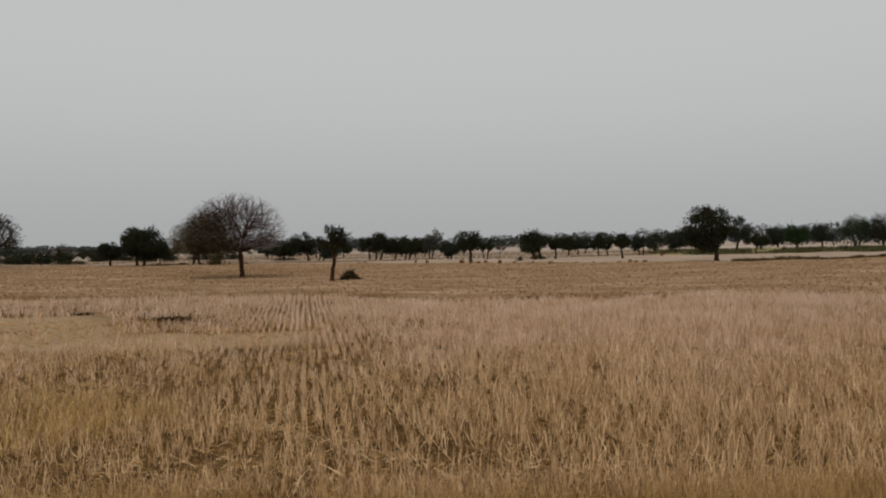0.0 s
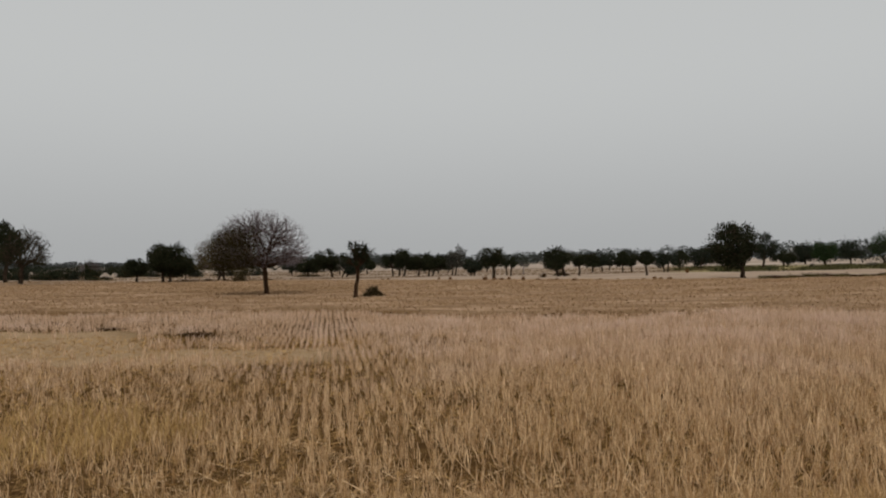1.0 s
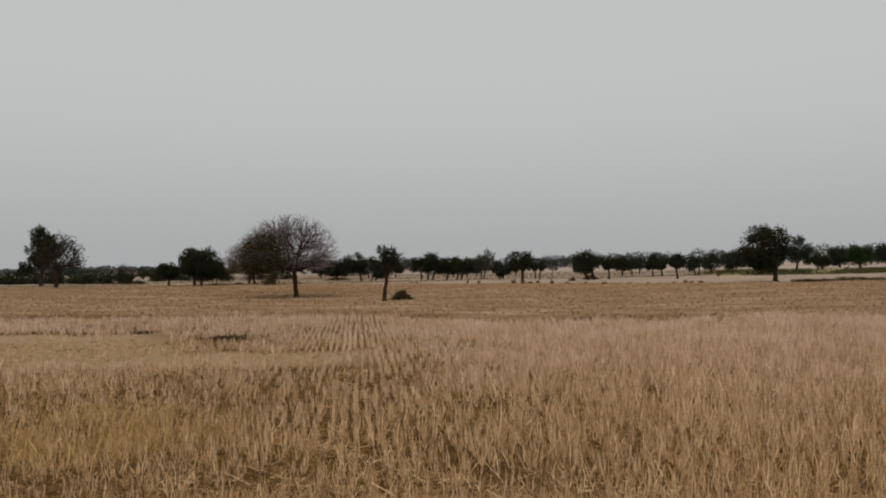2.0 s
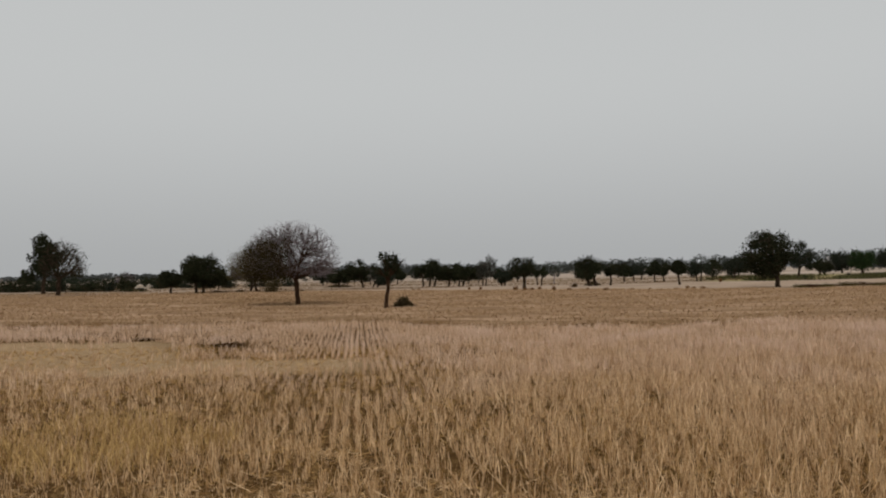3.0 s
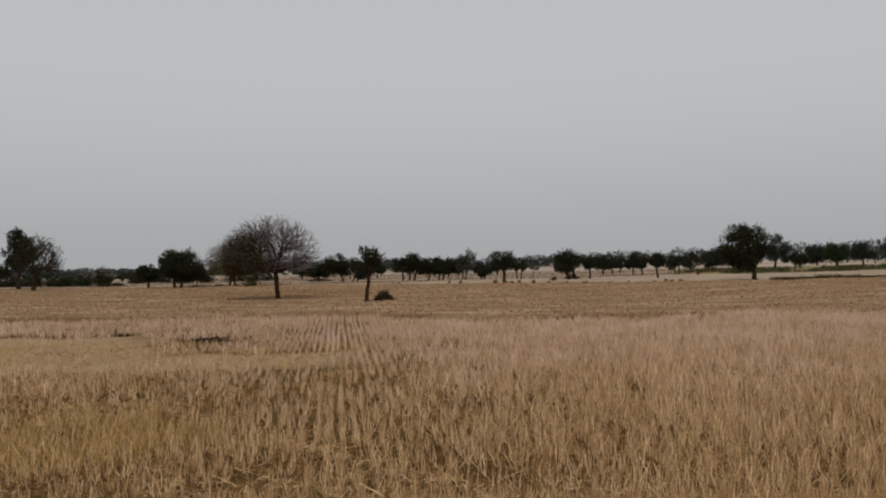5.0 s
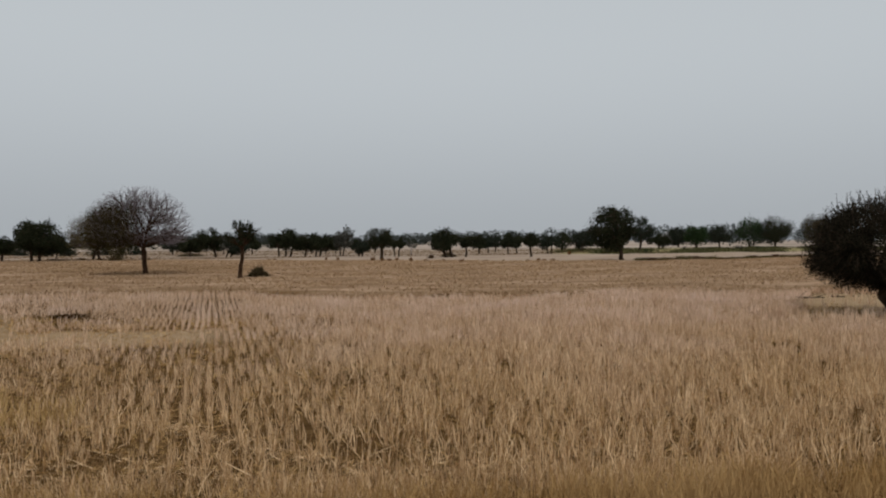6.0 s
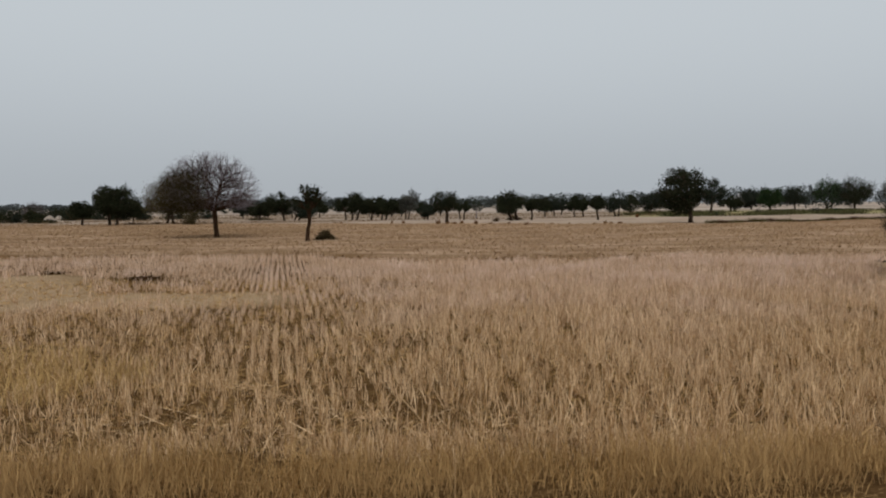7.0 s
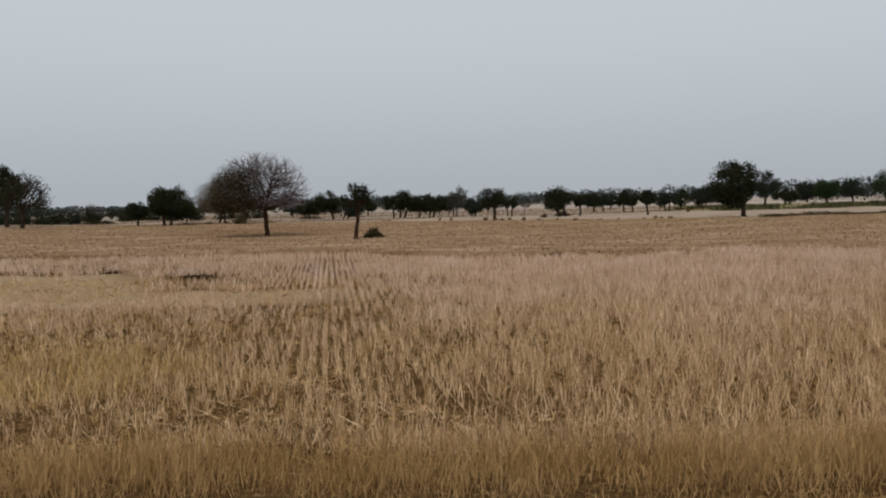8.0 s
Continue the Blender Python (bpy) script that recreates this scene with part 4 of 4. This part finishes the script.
def stubble():
    rng = np.random.default_rng(21)
    c, l = np.meshgrid(np.arange(-30, 30, 0.135), np.arange(3.2, 32.5, 0.125), indexing="ij")
    row = np.round(c / 0.135).ravel()
    c, l = c.ravel(), l.ravel() + 0.13 * np.sin(row * 12.9)
    loose = np.clip((c - 0.6) / 3.0, 0, 1)
    c = c + rng.normal(0, 1, c.shape) * (0.010 + 0.035 * loose + 0.010 * np.clip((l - 14) / 10, 0, 1) * ((c < -1.7) | (c > 0.9)) + 0.006 * np.abs(np.sin(l * 0.8 + row * 0.7))) + 0.012 * np.sin(l * 0.6 + row * 2.1)
    l = l + rng.normal(0, 0.035, l.shape)
    x, y = c * ACROSS[0] + l * ALONG[0], c * ACROSS[1] + l * ALONG[1]
    full = ripple(x, y, 0.9, 1.0) * 0.45 + ripple(x, y, 3.1, 2.0) * 0.55
    chance = np.clip(0.66 + 0.9 * (full - 0.42) + 0.3 * loose, 0.22, 1.0)
    keep = seen(x, y) & (y > 5.6 + 0.2 * np.sin(x * 2.3) * np.sin(x * 0.9)) & (y < far_rim(x)) & (~open_ground(x, y) | (rng.random(len(x)) < np.where(x > 9, np.where(y < 17.3, 0.22, 0.04), 0.07))) & (rng.random(len(x)) < chance)
    keep &= ~hollow(x, y) | (rng.random(len(x)) < 0.2)
    x, y = x[keep], y[keep]
    per = np.where(y < 10, 7.6, np.where(y < 17, 6.2, 4.7)) * rng.uniform(0.4, 1.6, len(x)) * (1 + 0.5 * np.clip(x / 3, 0, 1))
    k = np.repeat(np.arange(len(x)), per.astype(int))
    n = len(k)
    off = rng.normal(0, 0.013, (n, 2))
    foot = np.stack([x[k] + off[:, 0], y[k] + off[:, 1] * 2.0, np.zeros(n)], 1)
    tall = (0.15 + 0.10 * ripple(x, y, 0.55, 3.0) + 0.05 * np.clip(x / 4, -0.5, 1) + 0.035 * rng.normal(size=len(x)))[k] * rng.uniform(0.55, 1.15, n)
    lean = rng.normal(0, 0.10, (len(x), 2))[k] + off * 3.0 + rng.normal(0, 0.09, (n, 2)) + rng.normal(0, 0.55, (n, 2)) * (rng.random((n, 1)) < 0.10)
    drill = foot[:, 0] * ACROSS[0] + foot[:, 1] * ACROSS[1]
    lean *= np.where((drill > -1.7) & (drill < 0.9), 0.6, 1.0)[:, None]
    foot[:, 2] = lie(foot[:, 0], foot[:, 1]) - 0.02
    tip = foot + np.stack([lean[:, 0] * tall, lean[:, 1] * tall, np.maximum(tall, 0.06)], 1)
    width = 0.0040 + 0.00038 * foot[:, 1]
    s = Soup()
    width, near = width * rng.uniform(0.6, 1.3, n), foot[:, 1] < 14
    s.bent(foot[near], tip[near], width[near], rng, 0.09)
    s.stalks(foot[~near], tip[~near], width[~near], rng)
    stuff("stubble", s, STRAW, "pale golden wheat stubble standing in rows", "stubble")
    # stalks scattered between the rows, thicker to the east
    n = 150000
    x, y = rng.uniform(-24, 26, n), 4.8 + 25.6 * rng.random(n) ** 0.75
    c0 = x * ACROSS[0] + y * ACROSS[1]
    keep = seen(x, y) & (y < far_rim(x)) & ~open_ground(x, y) & ~hollow(x, y) & (rng.random(n) < np.clip(0.16 + 0.20 * (x - 0.6 + 0.1 * y) + 0.09 * np.clip(y - 12, 0, 12), 0.12, 0.95) * (ripple(x, y, 2.2, 9.0) > 0.36) * np.where((c0 > -1.7) & (c0 < 0.9), 0.4, 1.0))
    x, y = x[keep], y[keep]
    n = len(x)
    tall = rng.uniform(0.06, 0.26, n)
    foot = np.stack([x, y, lie(x, y) - 0.02], 1)
    tip = foot + np.stack([rng.normal(0, 0.2, n) * tall, rng.normal(0, 0.2, n) * tall, tall], 1)
    s = Soup()
    s.stalks(foot, tip, (0.0042 + 0.00042 * y) * rng.uniform(0.7, 1.3, n), rng)
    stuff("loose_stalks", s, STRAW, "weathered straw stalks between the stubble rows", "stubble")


def lying(x, y, low, high, width, rng):
    """Straws that lie about, each lifted a little off the soil."""
    n = len(x)
    turn = rng.uniform(0, np.pi, n)
    half = rng.uniform(0.015, 0.06, n) + 0.07 * (rng.random(n) < 0.08)
    d = np.stack([np.cos(turn) * half, np.sin(turn) * half * 0.7, rng.normal(0, 0.35, n) * half], 1)
    mid = np.stack([x, y, lie(x, y) + rng.uniform(low, high, n) + np.abs(d[:, 2])], 1)
    side = np.stack([-np.sin(turn), np.cos(turn), rng.normal(0, 0.6, n)], 1) * (width * rng.uniform(0.7, 1.4, n))[:, None]
    s = Soup()
    s.add(np.stack([mid - d - side, mid + d - side, mid + d + side, mid - d + side], 1).reshape(-1, 3), np.arange(n * 4).reshape(-1, 4))
    return s


def litter():
    """Broken straw on the soil between the rows, and a paler swath of it along the near edge."""
    rng = np.random.default_rng(22)
    n = 150000
    x, y = rng.uniform(-15, 14, n), 5.0 + 15 * rng.random(n) ** 1.15
    keep = seen(x, y) & (~open_ground(x, y) | (rng.random(n) < 0.5)) & (~hollow(x, y) | (rng.random(n) < 0.3)) & (ripple(x, y, 1.4, 4.0) > 0.25)
    drill = x * ACROSS[0] + y * ACROSS[1]
    between = (np.abs((drill / 0.135 + 0.5) % 1 - 0.5) > 0.24) & (drill > -3.2) & (drill < 2.6) & (ripple(x, y * 0.6, 2.4, 16.0) > 0.40)
    keep &= ~between | (rng.random(n) < 0.12)
    x, y = x[keep], y[keep]
    stuff("straw_litter", lying(x, y, 0.008, 0.05, 0.0006 + 0.00016 * y, rng), STRAW_BROWN, "broken brown straw lying between the rows", "straw")
    # straws strewn in a slanting line and along the edge
    n = 4200
    u = rng.random(n)
    slant = rng.random(n) < 0.2
    x = np.where(slant, -1.9 + 2.3 * u, -6 + 12 * u)
    y = np.where(slant, 8.6 - 2.4 * u + 0.10 * rng.normal(size=n), 6.35 + 0.35 * rng.normal(size=n) - 0.04 * x)
    keep = seen(x, y) & (slant | (ripple(x, y, 1.8, 4.0) > 0.4))
    x, y = x[keep], y[keep]
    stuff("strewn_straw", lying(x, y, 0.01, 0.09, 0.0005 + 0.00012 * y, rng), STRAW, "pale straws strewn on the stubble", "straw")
    # a mat of fine short growth before the first rows
    n = 26000
    x, y = rng.uniform(-7, 7, n), rng.uniform(5.55, 6.2, n) + 0.06 * rng.normal(size=n)
    keep = seen(x, y) & (ripple(x, y, 1.1, 13.0) + 0.10 * np.clip(x + 1, -1, 1) + rng.uniform(-0.1, 0.1, n) > 0.42)
    x, y = x[keep], y[keep] - 0.03 * x[keep]
    n = len(x)
    tall = rng.uniform(0.04, 0.13, n)
    foot = np.stack([x, y, lie(x, y) - 0.02], 1)
    tip = foot + np.stack([rng.normal(0, 0.35, n) * tall, rng.normal(0, 0.35, n) * tall, tall], 1)
    s = Soup()
    s.stalks(foot, tip, 0.0034 * rng.uniform(0.6, 1.4, n), rng)
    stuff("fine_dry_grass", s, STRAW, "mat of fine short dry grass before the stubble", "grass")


def fringe():
    """A belt of taller dry grass along the near end of the field, thin growth in front of it, and a yellow tussock patch."""
    rng = np.random.default_rng(23)
    n = 42000
    x = rng.uniform(-8, 8, n)
    y = rng.uniform(4.85, 5.5, n) + 0.08 * rng.normal(size=n) - 0.03 * x
    thin = rng.random(n) < 0.25
    y = np.where(thin, rng.uniform(3.7, 4.9, n), y)
    keep = seen(x, y) & (0.5 * ripple(x, y, 2.6, 5.0) + 0.5 * ripple(x, y, 9.0, 6.0) + rng.uniform(-0.16, 0.16, n) > np.where(thin, 0.47, 0.42))
    x, y, thin = x[keep], y[keep], thin[keep]
    n = len(x)
    tall = rng.uniform(0.08, 0.29, n) * (0.75 + 0.5 * ripple(x, y, 1.3, 8.0)) * np.where(thin, 0.6, 1.0)
    foot = np.stack([x, y, lie(x, y) - 0.02], 1)
    tip = foot + np.stack([rng.normal(0.03, 0.17, n) * tall, rng.normal(0, 0.17, n) * tall, tall], 1) * np.where(thin, 1.4, 1.0)[:, None] ** np.array([1, 1, 0])
    s = Soup()
    s.bent(foot, tip, 0.0046 * rng.uniform(0.6, 1.4, n), rng)
    stuff("dry_grass", s, STRAW_BROWN, "tall brown dry grass along the field edge", "grass")
    n = 2300
    a, u = rng.uniform(0, 2 * np.pi, n), rng.uniform(0, 1, n) ** 0.5
    spot = rng.integers(0, 4, n)
    x = np.choose(spot, (-3.9, -2.9, -4.6, -3.4)) + np.cos(a) * u * 0.75
    y = np.choose(spot, (9.6, 8.7, 8.4, 7.9)) + np.sin(a) * u * 0.6
    tall = rng.uniform(0.08, 0.30, n)
    foot = np.stack([x, y, lie(x, y) - 0.02], 1)
    tip = foot + np.stack([rng.normal(0, 0.3, n) * tall, rng.normal(0, 0.3, n) * tall, tall], 1)
    s = Soup()
    s.bent(foot, tip, 0.0065 * rng.uniform(0.6, 1.4, n), rng)
    stuff("yellow_tussocks", s, STRAW_GREEN, "patch of taller yellow dry grass among stubble", "grass")


def shorn_field():
    rng = np.random.default_rng(24)
    n = 88000
    y = 24 + 68 * rng.random(n) ** 0.8
    x = rng.uniform(-1, 1, n) * (0.80 * y + 2)
    keep = (y > far_rim(x) + 0.1) & ((y < 80.5 - 0.42 * x) | (y < 55.3 + 0.42 * x)) & (ripple(x * 0.5, y, 0.8, 6.0) + rng.uniform(-0.25, 0.25, n) > 0.42)
    x, y = x[keep], y[keep]
    n = len(x)
    k = np.repeat(np.arange(n), 3)
    foot = np.stack([x[k] + rng.normal(0, 0.05, len(k)), y[k] + rng.normal(0, 0.05, len(k)), np.zeros(len(k))], 1)
    foot[:, 2] = lie(foot[:, 0], foot[:, 1]) - 0.02
    tall = rng.uniform(0.05, 0.13, len(k))
    tip = foot + np.stack([rng.normal(0, 0.5, len(k)) * tall, rng.normal(0, 0.5, len(k)) * tall, tall], 1)
    s = Soup()
    s.stalks(foot, tip, (0.01 + 0.0004 * foot[:, 1]) * rng.uniform(0.6, 1.4, len(k)), rng)
    m = 11000
    y2 = 24.5 + 56 * rng.random(m) ** 0.9
    x2 = rng.uniform(-1, 1, m) * (0.80 * y2 + 2)
    keep = (y2 > far_rim(x2)) & (y2 < 79.5 - 0.42 * x2) & (ripple(x2 * 0.4, y2, 1.1, 8.0) + rng.uniform(-0.3, 0.3, m) + 0.25 * (y2 < far_rim(x2) + 4) > 0.55)
    x2, y2 = x2[keep], y2[keep]
    d = Soup()
    p = np.stack([x2, y2, lie(x2, y2) + 0.03], 1)
    for _ in range(3):
        d.leaves(p + rng.normal(0, 0.035, p.shape) * (1.6, 1, 0.4), 0.04 * rng.uniform(0.5, 1.5, len(p)), rng, 0.8)
    stuff("dry_clods", d, CLOD, "dark clods and dead weeds on the shorn field", "clods")
    stuff("short_stubble", s, SHORT, "short-cut tan stubble tufts across the shorn field", "stubble")


def scrub():
    """Dry low growth on the fallow ground between the trees."""
    rng = np.random.default_rng(25)
    n = 60000
    x, y = rng.uniform(-75, 60, n), rng.uniform(84, 165, n)
    patch = ripple(x * 0.5, y, 0.28, 7.0) + rng.uniform(-0.12, 0.12, n)
    keep = (y - 0.3 * x > 93) & (patch > 0.52) & (np.abs(x) < 0.62 * y)
    x, y = x[keep], y[keep]
    n = len(x)
    h = rng.uniform(0.03, 0.2, n)
    foot = np.stack([x, y, lie(x, y) - 0.03], 1)
    tip = foot + np.stack([rng.normal(0, 0.5, n) * h, rng.normal(0, 0.5, n) * h, h], 1)
    s = Soup()
    s.stalks(foot, tip, 0.09 * rng.uniform(0.5, 1.4, n), rng)
    stuff("dry_scrub", s, STRAW_DIM, "dry brown scrub on the fallow between trees", "scrub")


stubble()
litter()
fringe()
shorn_field()
scrub()


def dead_stick(x, y, length, turn, label):
    rng = np.random.default_rng(next(seeds))
    s = Soup()
    line = np.stack([np.linspace(-length / 2, length / 2, 9), rng.normal(0, 0.03, 9), 0.035 + np.abs(rng.normal(0, 0.012, 9))], 1)
    s.tube(line, np.linspace(0.035, 0.015, 9), 6)
    for i in (2, 4, 6):
        s.tube(bow(line[i], line[i] + rng.normal(0, 0.2, 3) * (1, 1, 0.3) + (0.2, 0, 0.08), 0.1, 4), np.linspace(0.014, 0.005, 4), 4)
    ob = new("fallen_branch", s.mesh("fallen_branch", BARK))
    ob.location, ob.rotation_euler = (x, y, float(lie(x, y))), (0, 0, radians(turn))
    return tagged(ob, label, "branch", "fallen branches")


dead_stick(15.05, 22.5, 0.95, -31, "dark fallen branch on the bare ground")
dead_stick(16.35, 22.85, 0.42, -33, "short dark fallen branch on the bare ground")
dead_stick(13.5, 22.3, 0.28, -31, "small dark stick at the edge of the stubble")
for gx, gy, gh in ((10.5, 16.7, 0.40), (10.75, 17.15, 0.46), (11.1, 17.6, 0.42), (11.6, 18.4, 0.36), (12.1, 19.1, 0.32), (10.3, 17.3, 0.38), (12.9, 20.4, 0.28)):
    grass_tuft(gx, gy, 0.45, gh, 130, STRAW, "tall brown grass tussock by the thorn tree", "tussocks by the thorn tree")
shrub(-5.4, 20.6, 1.0, 0.12, LEAF_RUST, 0.026, 620, "low dark clump of dead weeds on the trodden plot", "dead weeds", "weed_shade_clump")
# dark leaves added here in place of the stubble band's shaded face
shrub(-8.45, 23.1, 0.9, 0.07, LEAF_RUST, 0.025, 260, "low dark clump standing in for shade beside the stubble", "dead weeds", "weed_shade_clump")
